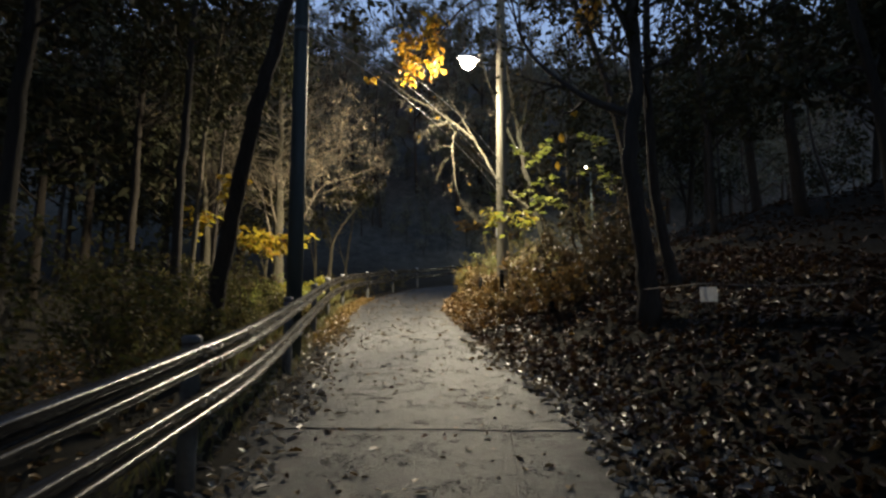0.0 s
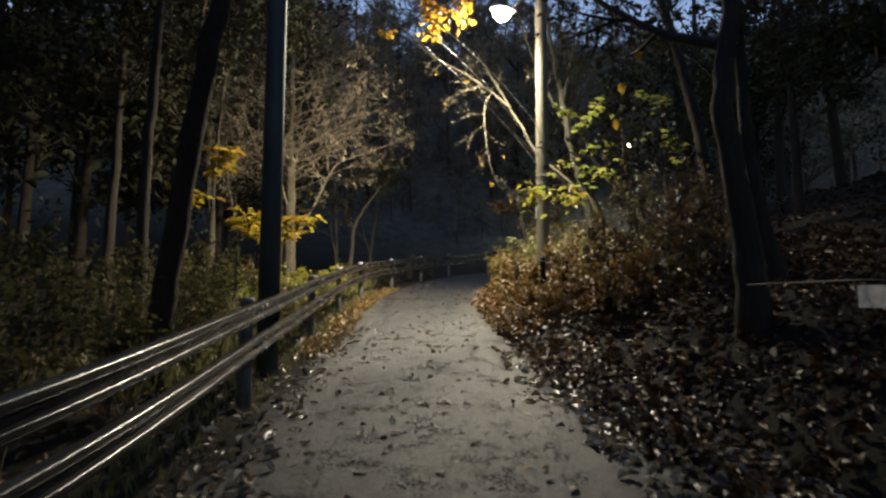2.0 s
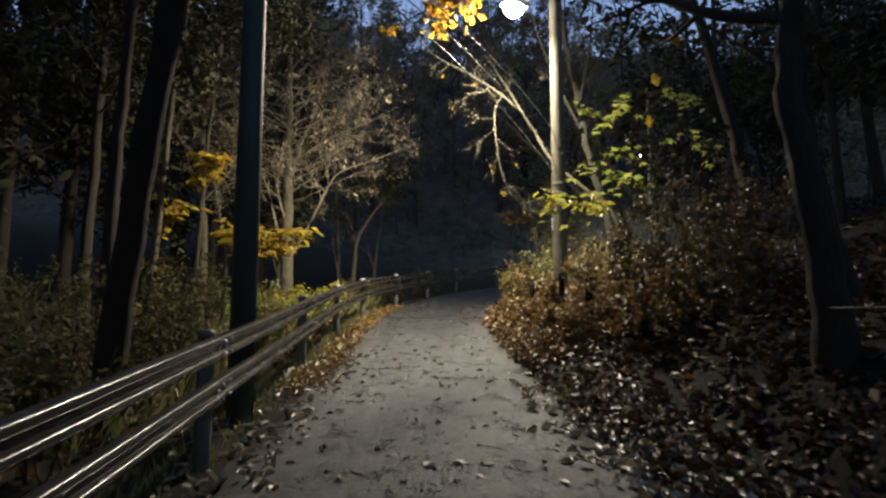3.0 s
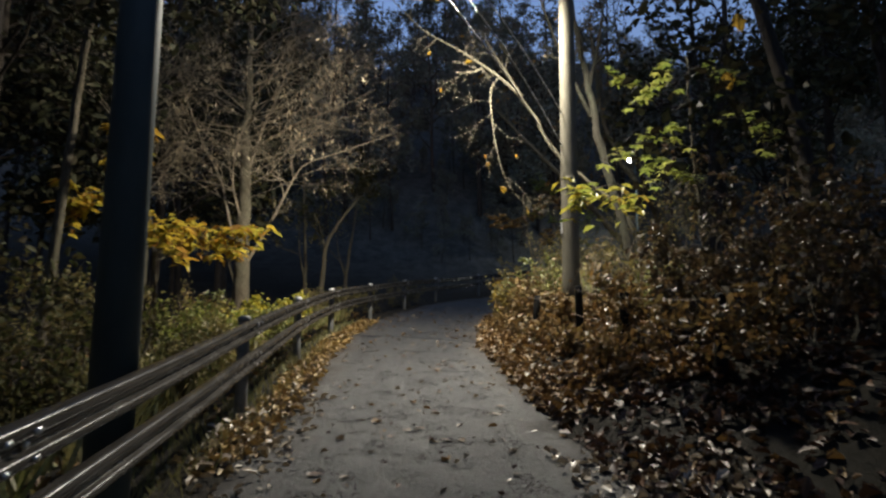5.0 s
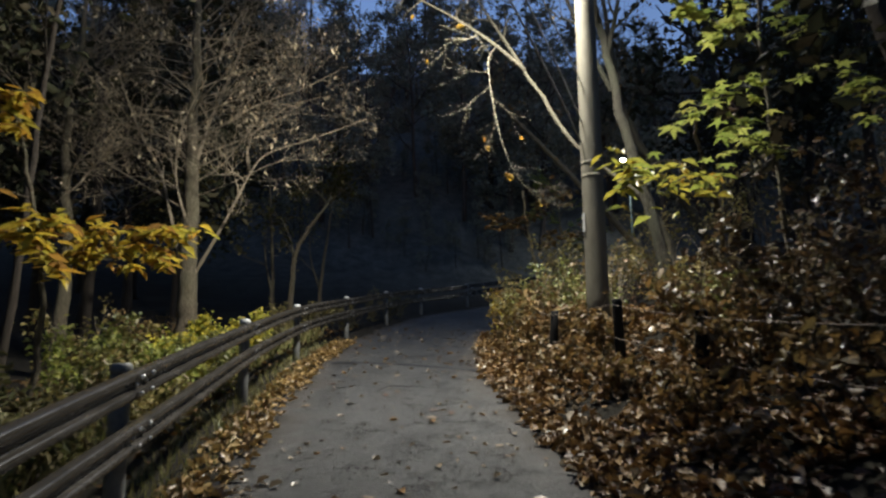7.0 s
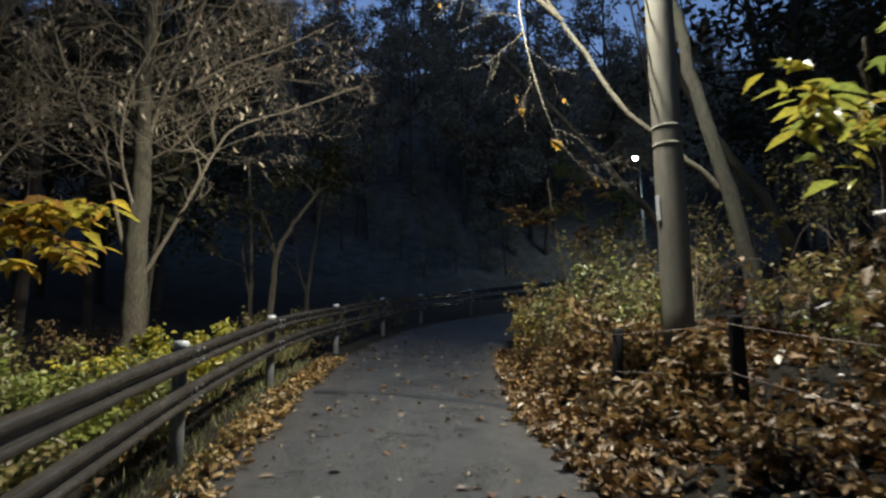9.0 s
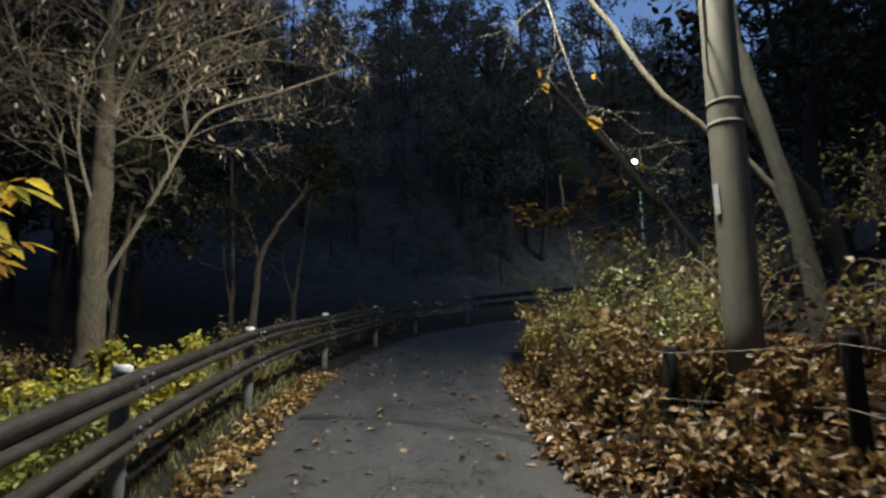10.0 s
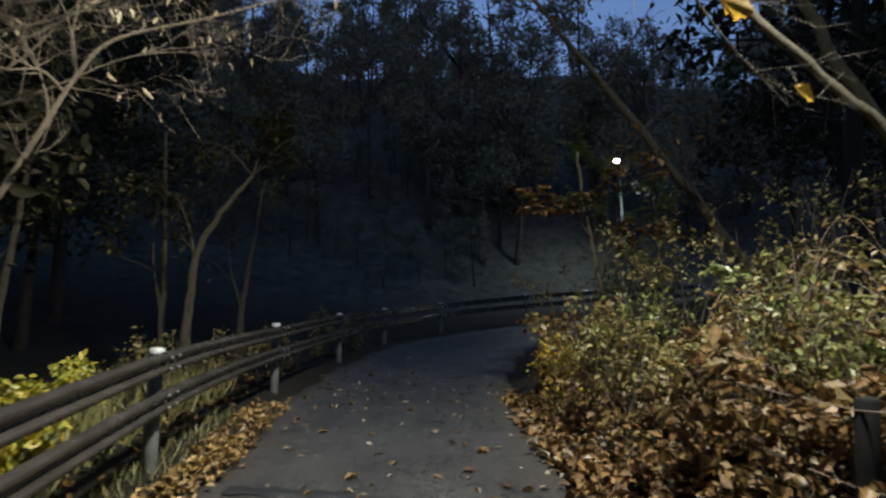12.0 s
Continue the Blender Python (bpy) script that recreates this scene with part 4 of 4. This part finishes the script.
maple(102, "young maple with glowing yellow sprays behind the guard rail", [G(-4.9, 15.2), (-4.8, 15.2, 3.2), (-4.9, 15.0, 4.4), (-5.0, 14.8, 5.4)],
      [[(-4.85, 15.2, 3.6), (-4.4, 15.2, 3.95), (-3.9, 15.3, 4.0), (-3.3, 15.3, 3.8)], [(-4.8, 15.2, 3.4), (-4.6, 14.6, 3.8), (-4.3, 14.0, 3.75), (-3.9, 13.6, 3.6)], [(-4.95, 14.9, 4.9), (-4.8, 14.4, 5.1), (-4.75, 14.0, 4.9)], [(-4.9, 15.0, 4.3), (-5.4, 14.6, 4.4), (-5.8, 14.2, 4.1)], [(-4.85, 15.2, 3.5), (-4.4, 15.9, 3.8), (-3.9, 16.6, 3.9)]], "yellow", 900, .19, shape=LONG)
maple(103, "oak sapling with russet leaves past the lamp pole", [G(1.7, 22.6), (1.6, 22.5, 4.3), (1.4, 22.4, 5.4), (1.35, 22.4, 6.2)],
      [[(1.5, 22.4, 5.0), (1.1, 22.3, 5.4), (.6, 22.2, 5.5)], [(1.5, 22.4, 4.6), (1.9, 22.2, 5.0), (2.4, 22.2, 5.0)], [(1.4, 22.4, 5.3), (1.7, 22.1, 5.8), (2.1, 21.9, 5.9)]], "brown", 220, .16, shape=OAK)
maple(104, "sapling with yellow-orange leaves at the bank's top", [G(2.75, 15.8), (2.65, 15.5, 3.8), (2.35, 15.1, 4.5), (2.15, 14.8, 5.0)],
      [[(2.35, 15.1, 4.5), (1.85, 14.6, 4.47), (1.35, 14.1, 4.25), (1.0, 13.9, 4.0)], [(2.45, 15.2, 4.3), (1.95, 14.4, 4.27), (1.55, 13.9, 4.05)]], "turning", 120, .18, shape=LONG)
maple(105, "leafy sapling standing before the distant lamp", [G(2.75, 25.0), (2.7, 24.9, 5.2), (2.6, 24.9, 6.2), (2.55, 24.8, 7.0)],
      [[(2.65, 24.9, 5.7), (2.3, 24.8, 6.1), (1.9, 24.7, 6.1)], [(2.6, 24.9, 6.1), (3.0, 24.7, 6.5), (3.4, 24.6, 6.5)], [(2.6, 24.9, 6.4), (2.4, 24.7, 6.9), (2.2, 24.6, 7.0)], [(2.6, 24.9, 5.6), (3.0, 24.6, 5.8), (3.5, 24.5, 5.9)], [(2.65, 24.9, 5.4), (2.9, 24.6, 5.3), (3.2, 24.4, 5.2)]], "fresh", 650, .11)


# ---- shrubs ----
def shrub(seed, x, y, r, h, leaf, leaves, label, size=.068, shape=OVAL, stems=9, name="shrub", flat=.35, bark="bark_brown"):
    rng = np.random.default_rng(seed)
    base = np.array(G(x, y))
    ob = thing(name, label, "shrub", at=tuple(base))
    limbs = []
    for _ in range(stems):
        a = rng.uniform(0, 2 * math.pi)
        out = r * rng.uniform(.2, .75)
        w = np.array((math.cos(a) * out, math.sin(a) * out, h * rng.uniform(.6, 1.0)))
        limbs += grow(rng, (rng.normal(0, r * .2), rng.normal(0, r * .2), -.05), w, np.linalg.norm(w), .011, 2, .5, .3, .02, (3, 4), .55, 5, .4)
    part("twigwork", limbs_mesh("twigwork", limbs, M[bark], sides=(3, 4, 5, 5)), ob)
    c = tips(rng, limbs, (0, 1), int(leaves * 1.7), .05)
    c[:, 2] = np.maximum(c[:, 2], .02)
    foliage("foliage", rng, c, size, shape, M[leaf], ob, .25, flat)
    return ob


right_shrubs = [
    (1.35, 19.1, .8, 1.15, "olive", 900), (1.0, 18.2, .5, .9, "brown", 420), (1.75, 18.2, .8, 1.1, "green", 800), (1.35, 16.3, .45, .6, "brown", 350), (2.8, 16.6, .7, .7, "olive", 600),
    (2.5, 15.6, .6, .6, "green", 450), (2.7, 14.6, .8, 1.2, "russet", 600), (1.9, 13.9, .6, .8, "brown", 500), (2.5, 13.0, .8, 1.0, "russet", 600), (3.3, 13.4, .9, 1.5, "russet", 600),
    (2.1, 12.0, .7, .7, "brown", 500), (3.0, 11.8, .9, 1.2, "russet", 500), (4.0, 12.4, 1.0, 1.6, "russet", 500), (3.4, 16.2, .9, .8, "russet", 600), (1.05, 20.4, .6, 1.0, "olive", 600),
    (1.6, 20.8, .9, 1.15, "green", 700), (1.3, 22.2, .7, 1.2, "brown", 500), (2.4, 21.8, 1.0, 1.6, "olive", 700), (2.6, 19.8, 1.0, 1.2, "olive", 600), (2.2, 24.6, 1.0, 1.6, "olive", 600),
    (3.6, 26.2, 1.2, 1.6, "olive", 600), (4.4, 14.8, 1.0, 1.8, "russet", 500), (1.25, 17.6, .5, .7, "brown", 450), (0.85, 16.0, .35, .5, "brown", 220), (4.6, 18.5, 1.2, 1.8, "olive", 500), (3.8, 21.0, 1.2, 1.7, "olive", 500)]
names = {"olive": "olive shrub with yellowing leaves on the bank", "green": "green leafy shrub on the bank by the lamp pole", "brown": "withered brown shrub standing in fallen leaves", "russet": "russet shrub on the bank, its leaves darkened for shade"}
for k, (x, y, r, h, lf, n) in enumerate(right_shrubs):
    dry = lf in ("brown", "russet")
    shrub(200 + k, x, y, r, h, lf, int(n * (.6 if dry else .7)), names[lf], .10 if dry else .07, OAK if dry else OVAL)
for k, (x, y) in enumerate([(.82, 19.5), (.62, 20.7), (.75, 18.6), (.72, 17.7), (.85, 16.6), (.95, 15.6), (1.1, 14.6), (.95, 22.7), (.72, 21.2), (1.3, 13.3)]):
    shrub(230 + k, x, y, .34, .38, "brown", 110, "low withered weeds at the lane's edge", .085, OAK, 6)
shrub(240, .74, 21.6, .24, .85, "yellow", 260, "small yellow-leaved sapling at the lane's edge")

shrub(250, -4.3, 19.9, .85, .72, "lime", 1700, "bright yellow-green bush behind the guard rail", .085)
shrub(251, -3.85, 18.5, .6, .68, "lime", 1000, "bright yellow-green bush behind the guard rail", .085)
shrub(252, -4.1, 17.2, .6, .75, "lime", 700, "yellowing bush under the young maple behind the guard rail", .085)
shrub(253, -3.7, 15.9, .5, .75, "fresh", 700, "leafy green bush behind the guard rail", .08)
shrub(254, -4.6, 16.2, .7, 1.1, "fresh", 700, "leafy green bush under the young maple", .08)
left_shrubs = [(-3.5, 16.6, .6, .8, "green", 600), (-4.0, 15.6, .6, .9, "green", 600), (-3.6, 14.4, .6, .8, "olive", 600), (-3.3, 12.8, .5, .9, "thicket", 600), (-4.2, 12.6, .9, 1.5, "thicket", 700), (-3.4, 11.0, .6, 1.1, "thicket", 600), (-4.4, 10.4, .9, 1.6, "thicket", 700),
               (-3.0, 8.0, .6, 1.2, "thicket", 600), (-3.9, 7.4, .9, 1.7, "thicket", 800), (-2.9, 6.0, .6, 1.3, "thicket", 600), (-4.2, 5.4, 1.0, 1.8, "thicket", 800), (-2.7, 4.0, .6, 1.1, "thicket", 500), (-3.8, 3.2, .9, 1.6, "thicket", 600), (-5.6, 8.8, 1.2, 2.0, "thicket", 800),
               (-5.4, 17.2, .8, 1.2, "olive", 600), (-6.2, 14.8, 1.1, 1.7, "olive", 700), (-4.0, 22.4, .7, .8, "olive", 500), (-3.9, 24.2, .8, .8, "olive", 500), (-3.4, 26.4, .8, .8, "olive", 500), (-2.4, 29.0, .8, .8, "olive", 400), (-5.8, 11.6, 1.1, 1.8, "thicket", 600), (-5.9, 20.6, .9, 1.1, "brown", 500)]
names2 = {"olive": "tangled olive undergrowth behind the guard rail", "green": "dark green undergrowth behind the guard rail", "brown": "withered brown undergrowth behind the guard rail", "thicket": "thicket behind the guard rail, leaves coloured dark for shade"}
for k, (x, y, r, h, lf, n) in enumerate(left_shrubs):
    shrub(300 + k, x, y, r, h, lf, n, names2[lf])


# ---- leaf litter, verge grass ----
HOLLOW = (1.15, 17.0, .30, .42)  # a bare dark hollow beside a fence post


def litter(name, label, seed, n, place, size, material, shape, pile=0.05, patchy=0.0):
    """Fallen leaves strewn by place(rng, n), which gives x and y."""
    rng = np.random.default_rng(seed)
    x, y = place(rng, n)
    keep = rng.uniform(0, 1, n) > patchy * (0.5 + wave(x, y, 2.7, 1.0) * 1.6)
    keep &= np.hypot((x - HOLLOW[0]) / HOLLOW[2], (y - HOLLOW[1]) / HOLLOW[3]) > rng.uniform(.75, 1.2, n)
    x, y = x[keep], y[keep]
    z, off, side = land(x, y)
    z = np.where(off < 0, np.maximum(z, grade(y)), z)
    c = np.stack([x, y, z + 0.008 + rng.uniform(0, 1, len(x)) ** 2 * pile], 1)
    along = random_dirs(rng, len(x))
    along[:, 2] *= .35
    up = np.array((0, 0, 1.0)) + random_dirs(rng, len(x)) * .55
    v, t = leaf_arrays(rng, c, along, up, size * rng.uniform(.55, 1.25, len(x)), shape, 1.6)
    ob = part(name, mesh_arrays(name, v, t, material))
    return tagged(ob, label, "fallen leaves", kind="stuff")


def beside(sign, y0, y1, spread, power=1.0, inset=0.0):
    edge = R_EDGE if sign > 0 else L_EDGE

    def place(rng, n):
        k = rng.uniform(0, 1, n)
        y = y0 + (y1 - y0) * k
        o = np.argsort(edge[:, 1])
        ex = np.interp(y, edge[o, 1], edge[o, 0])
        d = spread * rng.uniform(0, 1, n) ** power - inset
        return ex + sign * d, y
    return place


litter("leaf_litter", "thick brown fallen leaves covering the bank", 401, 14500, beside(1, 12.0, 23, 2.6, 1.15, .04), .108, M["litter"], OAK, .10, .6)
litter("leaf_litter", "bleached dry leaves among the brown ones on the bank", 409, 1700, beside(1, 12.5, 22, 2.2, 1.1, .08), .10, M["litter_pale"], OAK, .12, .5)
# darker leaf colour here carries the weak light on the near bank
litter("leaf_litter", "fallen leaves coloured dark for the dim bank, over black soil", 402, 12500, beside(1, 1.0, 13.4, 5.5, 1.0, .05), .11, M["litter_dark"], OAK, .07, .42)
litter("leaf_litter", "dry pale leaves strewn along the lane's edge", 407, 1500, beside(1, 2.0, 11, 1.3, 1.2, .35), .095, M["litter_pale"], OAK, .05)
litter("leaf_litter", "brown fallen leaves strewn over dark soil", 408, 1500, beside(1, 1.0, 11, 4.5, 1.0, -.2), .11, M["litter"], OAK, .05)
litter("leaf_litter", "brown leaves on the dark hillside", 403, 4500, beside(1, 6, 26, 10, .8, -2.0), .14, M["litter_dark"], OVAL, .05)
litter("leaf_litter", "orange-brown leaves heaped under the guard rail", 404, 2900, beside(-1, 10.5, 22.5, .46, .8, .12), .088, M["litter_gold"], OAK, .06, .5)
litter("leaf_litter", "dull leaves under the guard rail", 405, 700, beside(-1, 1.5, 13, .9, 1.2, .35), .10, M["litter_pale"], OVAL, .05)
litter("leaf_litter", "leaves in the undergrowth behind the guard rail", 406, 5000, beside(-1, 2, 26, 5, .9, -.6), .12, M["litter"], OVAL, .05)


def grass(name, label, seed, n, place, size):
    rng = np.random.default_rng(seed)
    x, y = place(rng, n)
    z = land(x, y)[0]
    c = np.stack([x, y, z - .01], 1)
    along = np.array((0, 0, 1.0)) + random_dirs(rng, n) * .55
    v, t = leaf_arrays(rng, c, along, random_dirs(rng, n), size * rng.uniform(.4, 1.3, n), BLADE, 1.0)
    tagged(part(name, mesh_arrays(name, v, t, M["grass"])), label, "grass", kind="stuff")


grass("verge_grass", "dry grass and weeds under the guard rail", 421, 2600, beside(-1, 3, 22, .6, .8, -.12), .17)
grass("verge_grass", "dry tall grass behind the guard rail", 422, 4300, beside(-1, 8.5, 24, 1.8, .9, -1.0), .5)


# joints, a crack and a painted shadow band in the lane
def strip(name, label, pts, width):
    """A thin dark strip along the lane, its edges a little uneven."""
    p = smooth_line(pts, 10)
    rng = np.random.default_rng(len(pts) + int(width * 1e4))
    d = np.gradient(p, axis=0)
    d /= np.linalg.norm(d, axis=1)[:, None]
    n = np.stack([-d[:, 1], d[:, 0]], 1)
    w = width * rng.uniform(.5, 1.3, len(p))[:, None]
    def lift(q, h):
        return np.concatenate([q, (grade(q[:, 1]) + 0.019 + h)[:, None]], 1)
    ring = np.stack([lift(p - n * w, -.006), lift(p - n * w * .8, .004), lift(p + n * w * .8, .004), lift(p + n * w, -.006)], 1)
    b = Build().add(ring, [(i * 4 + k, i * 4 + k + 1, i * 4 + k + 5, i * 4 + k + 4) for i in range(len(p) - 1) for k in range(3)])
    tagged(part(name, b.mesh(name, M["joint_shadow"])), label, "road joint", kind="structure")


strip("road_joint_or_shadow", "dark joint across the concrete lane", [(-1.45, 5.52), (-.8, 5.48), (0, 5.45), (.6, 5.40), (1.3, 5.42)], .0026)
strip("road_joint_or_shadow", "dark lengthwise crack in the lane", [(.55, 5.4), (.50, 4.6), (.42, 3.6), (.45, 2.0), (.38, 0.0)], .005)
# wide strip laid down as the soft shadow that crosses the lane
strip("road_joint_or_shadow", "dark band aslant over the lane, drawn as a shadow", [(-2.35, 19.15), (-1.6, 18.95), (-.95, 18.65), (-.3, 18.2), (.12, 17.85)], .075)


# single leaves on the lane
def lane_leaves():
    rng = np.random.default_rng(77)
    kinds = []
    for k in range(8):
        v, t = leaf_arrays(rng, np.zeros((1, 3)), np.array([[1.0, .2, .05]]), np.array([[.1, .1, 1.0]]), np.array([1.0]), (OAK, OVAL)[k % 2], 1.0)
        v = v - np.array((.5, 0, 0))
        v[:, 2] -= v[:, 2].min()
        kinds.append(mesh_arrays("fallen_leaf", v, t, M[("litter", "litter_pale", "litter_dark", "litter_pale", "litter_pale", "litter")[k % 6]]))
    n = 296
    ys = np.concatenate([rng.uniform(3.2, 14, 140), rng.uniform(14, 26, n - 140)])
    for y in ys:
        o = np.argsort(L_EDGE[:, 1])
        xl, xr = np.interp(y, L_EDGE[o, 1], L_EDGE[o, 0]), np.interp(y, np.sort(R_EDGE[:, 1]), R_EDGE[np.argsort(R_EDGE[:, 1]), 0])
        u = rng.beta(.8, .8)
        x = xl + (xr - xl) * u
        ob = new("fallen_leaf", kinds[rng.integers(0, 8)])
        s = rng.uniform(.055, .13)
        ob.matrix_basis = Matrix.Translation((x, y, float(grade(y)) + .016)) @ Euler((rng.normal(0, .12), rng.normal(0, .12), rng.uniform(0, 6.28))).to_matrix().to_4x4() @ Matrix.Scale(s, 4)
        tagged(ob, "dry curled leaf lying on the grey lane", "leaf", "leaves on the lane")


def over_lane(y0, y1):
    def place(rng, n):
        y = rng.uniform(y0, y1, n)
        xl, xr = np.interp(y, L_EDGE[:, 1], L_EDGE[:, 0]), np.interp(y, R_EDGE[:, 1], R_EDGE[:, 0])
        return xl + (xr - xl) * rng.uniform(.03, .97, n), y
    return place


# the lane's crown stands a little over its edges, so the bits lie clear of it
litter("leaf_scraps", "small pale leaf scraps strewn over the lane", 431, 420, over_lane(4, 28), .058, M["litter_pale"], OAK, .012)
litter("leaf_scraps", "small dark leaf scraps strewn over the lane", 432, 130, over_lane(2.5, 12), .055, M["litter_dark"], OAK, .014)


# ---- dry bramble canes arching over the bank ----
def bramble(seed, x, y, reach, rise, canes, label):
    rng = np.random.default_rng(seed)
    base = np.array(G(x, y))
    ob = thing("bramble", label, "bramble", "brambles on the bank", at=tuple(base))
    tips_at = []
    for _ in range(canes):
        a, far, up = rng.uniform(0, 2 * math.pi), reach * rng.uniform(.5, 1.1), rise * rng.uniform(.6, 1.15)
        d = np.array((math.cos(a), math.sin(a), 0.0))
        pts = smooth_line([np.array((0, 0, -.1)) + d * .05, d * far * .3 + np.array((0, 0, up * .8)), d * far * .65 + np.array((0, 0, up)), d * far + np.array((0, 0, up * rng.uniform(.3, .75)))] + rng.normal(0, .04, (4, 3)), 6)
        part("cane", Build().tube(pts, np.linspace(.0065, .0025, len(pts)), 5).mesh("cane", M["twig"]), ob)
        tips_at.append(pts[rng.integers(6, len(pts), 5)])
    foliage("foliage", rng, np.vstack(tips_at) + rng.normal(0, .02, (5 * canes, 3)), .085, OAK, M["brown"], ob, .4, .2)
    return ob


for k, (x, y, reach, rise, n) in enumerate([(2.0, 17.9, 1.0, 1.0, 14), (2.5, 16.9, 1.1, .9, 12), (1.5, 18.9, .8, 1.0, 12), (2.2, 15.4, .9, .8, 10), (2.3, 19.6, 1.0, 1.2, 10)]):
    bramble(520 + k, x, y, reach, rise, n, "tangle of dry bramble canes holding a few withered leaves")


# ---- dark woods all round ----
def woods(seed, n, area, label, crown=(2.2, 4.5), tall=(8, 13), per=330, leaf=.30, holes=None):
    rng = np.random.default_rng(seed)
    b, cs = Build(), []
    xs, ys = area(rng, n)
    zs = land(xs, ys)[0]
    for x, y, z in zip(xs, ys, zs):
        h, r = rng.uniform(*tall), rng.uniform(*crown)
        bend = rng.normal(0, .5, 2)
        p = [(x, y, z - .3), (x + bend[0] * .3, y + bend[1] * .3, z + h * .4), (x + bend[0], y + bend[1], z + h * .95)]
        b.tube(smooth_line(p, 3), np.linspace(.17, .03, 7), 6, cap=False)
        for _ in range(9):
            k = rng.uniform(.35, .95)
            a = rng.uniform(0, 6.28)
            st = np.array((x + bend[0] * k, y + bend[1] * k, z + h * k))
            en = st + np.array((math.cos(a) * r * .8, math.sin(a) * r * .8, r * .55))
            b.tube([st, (st + en) / 2 + rng.normal(0, .2, 3), en], [.05, .03, .01], 4, cap=False)
            m = per // 9
            cs.append(en + rng.normal(0, r * .27, (m, 3)))
    tagged(part("woods_trunks", b.mesh("woods_trunks", M["bark_dark"])), "dark trunks and boughs of the " + label, "woods", kind="stuff")
    c = np.vstack(cs)
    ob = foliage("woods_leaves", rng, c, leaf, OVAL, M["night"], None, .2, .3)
    tagged(ob, "dark leaf canopy of the " + label, "woods", kind="stuff")


def wood_trees(seed, n, area, label, per, leaf, group, spread=.25, leaves="night", size=(.85, 1.2), name="tree"):
    """Single dark trees: six kinds, copied."""
    rng = np.random.default_rng(seed)
    kinds = []
    for k in range(6):
        h, r = rng.uniform(8.5, 12), rng.uniform(2.2, 3.4)
        bend = rng.normal(0, .5, 2)
        ob = thing(name, label, "tree", group)
        trunk = smooth_line([(0, 0, -.3), (bend[0] * .2, bend[1] * .3, h * .25), (bend[0] * .9, bend[1] * .4, h * .6), (bend[0], bend[1], h)], 4)
        part("trunk", Build().tube(trunk, np.linspace(rng.uniform(.12, .2), .03, len(trunk)), 8).mesh("trunk", M["bark_dark"]), ob)
        limbs = []
        for _ in range(10):
            i = rng.integers(4, len(trunk) - 1)
            a = rng.uniform(0, 6.28)
            one = grow(rng, trunk[i], (math.cos(a), math.sin(a), .6), r * rng.uniform(.7, 1.1), .045, 2, .55, .3, .1, (3, 4), .6, 5)
            part("bough", limbs_mesh("bough", one, M["bark_dark"], sides=(3, 3, 4, 5), least=.006), ob)
            limbs += one
        foliage("crown", rng, tips(rng, limbs, (0, 1), per, spread), leaf, OVAL, M[leaves], ob, .2, .3)
        kinds.append(ob)
    xs, ys = area(rng, n)
    for k, (x, y) in enumerate(zip(xs, ys)):
        m = Matrix.Translation((x, y, height(x, y))) @ Matrix.Rotation(rng.uniform(0, 6.28), 4, "Z") @ Matrix.Scale(rng.uniform(*size), 4)
        if k < 6:
            kinds[k].matrix_basis = m
        else:
            copy_thing(kinds[k % 6], m)


def belt(x0, x1, y0, y1):
    return lambda rng, n: (rng.uniform(x0, x1, n), rng.uniform(y0, y1, n))


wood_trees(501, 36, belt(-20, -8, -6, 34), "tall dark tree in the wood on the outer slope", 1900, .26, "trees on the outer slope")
# two rows of added trees, behind the view, that hold back skylight
wood_trees(506, 12, belt(-6.5, -3.2, -12, 0.5), "unseen tall tree added over the lower lane to block skylight", 2600, .28, "trees over the lower lane", .3)
wood_trees(507, 12, belt(3.2, 6.5, -12, 0.5), "unseen tall tree added over the lower lane to block skylight", 2600, .28, "trees over the lower lane", .3)
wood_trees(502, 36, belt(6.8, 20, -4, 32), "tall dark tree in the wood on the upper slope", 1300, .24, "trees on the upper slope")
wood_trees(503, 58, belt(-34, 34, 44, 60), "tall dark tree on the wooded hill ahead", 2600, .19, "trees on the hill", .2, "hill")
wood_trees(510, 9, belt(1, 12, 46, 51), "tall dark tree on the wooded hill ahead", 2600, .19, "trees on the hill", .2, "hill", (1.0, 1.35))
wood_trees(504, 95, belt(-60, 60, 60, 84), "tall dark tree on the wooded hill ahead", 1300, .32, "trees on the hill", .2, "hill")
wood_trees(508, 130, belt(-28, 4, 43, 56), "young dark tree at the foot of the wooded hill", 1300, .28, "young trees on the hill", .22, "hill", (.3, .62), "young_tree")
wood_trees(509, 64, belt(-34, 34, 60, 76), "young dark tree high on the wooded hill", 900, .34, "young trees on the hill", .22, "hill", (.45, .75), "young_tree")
woods(505, 24, belt(-16, 16, -24, -7), "wood behind", per=420, leaf=.34)
lane_leaves()
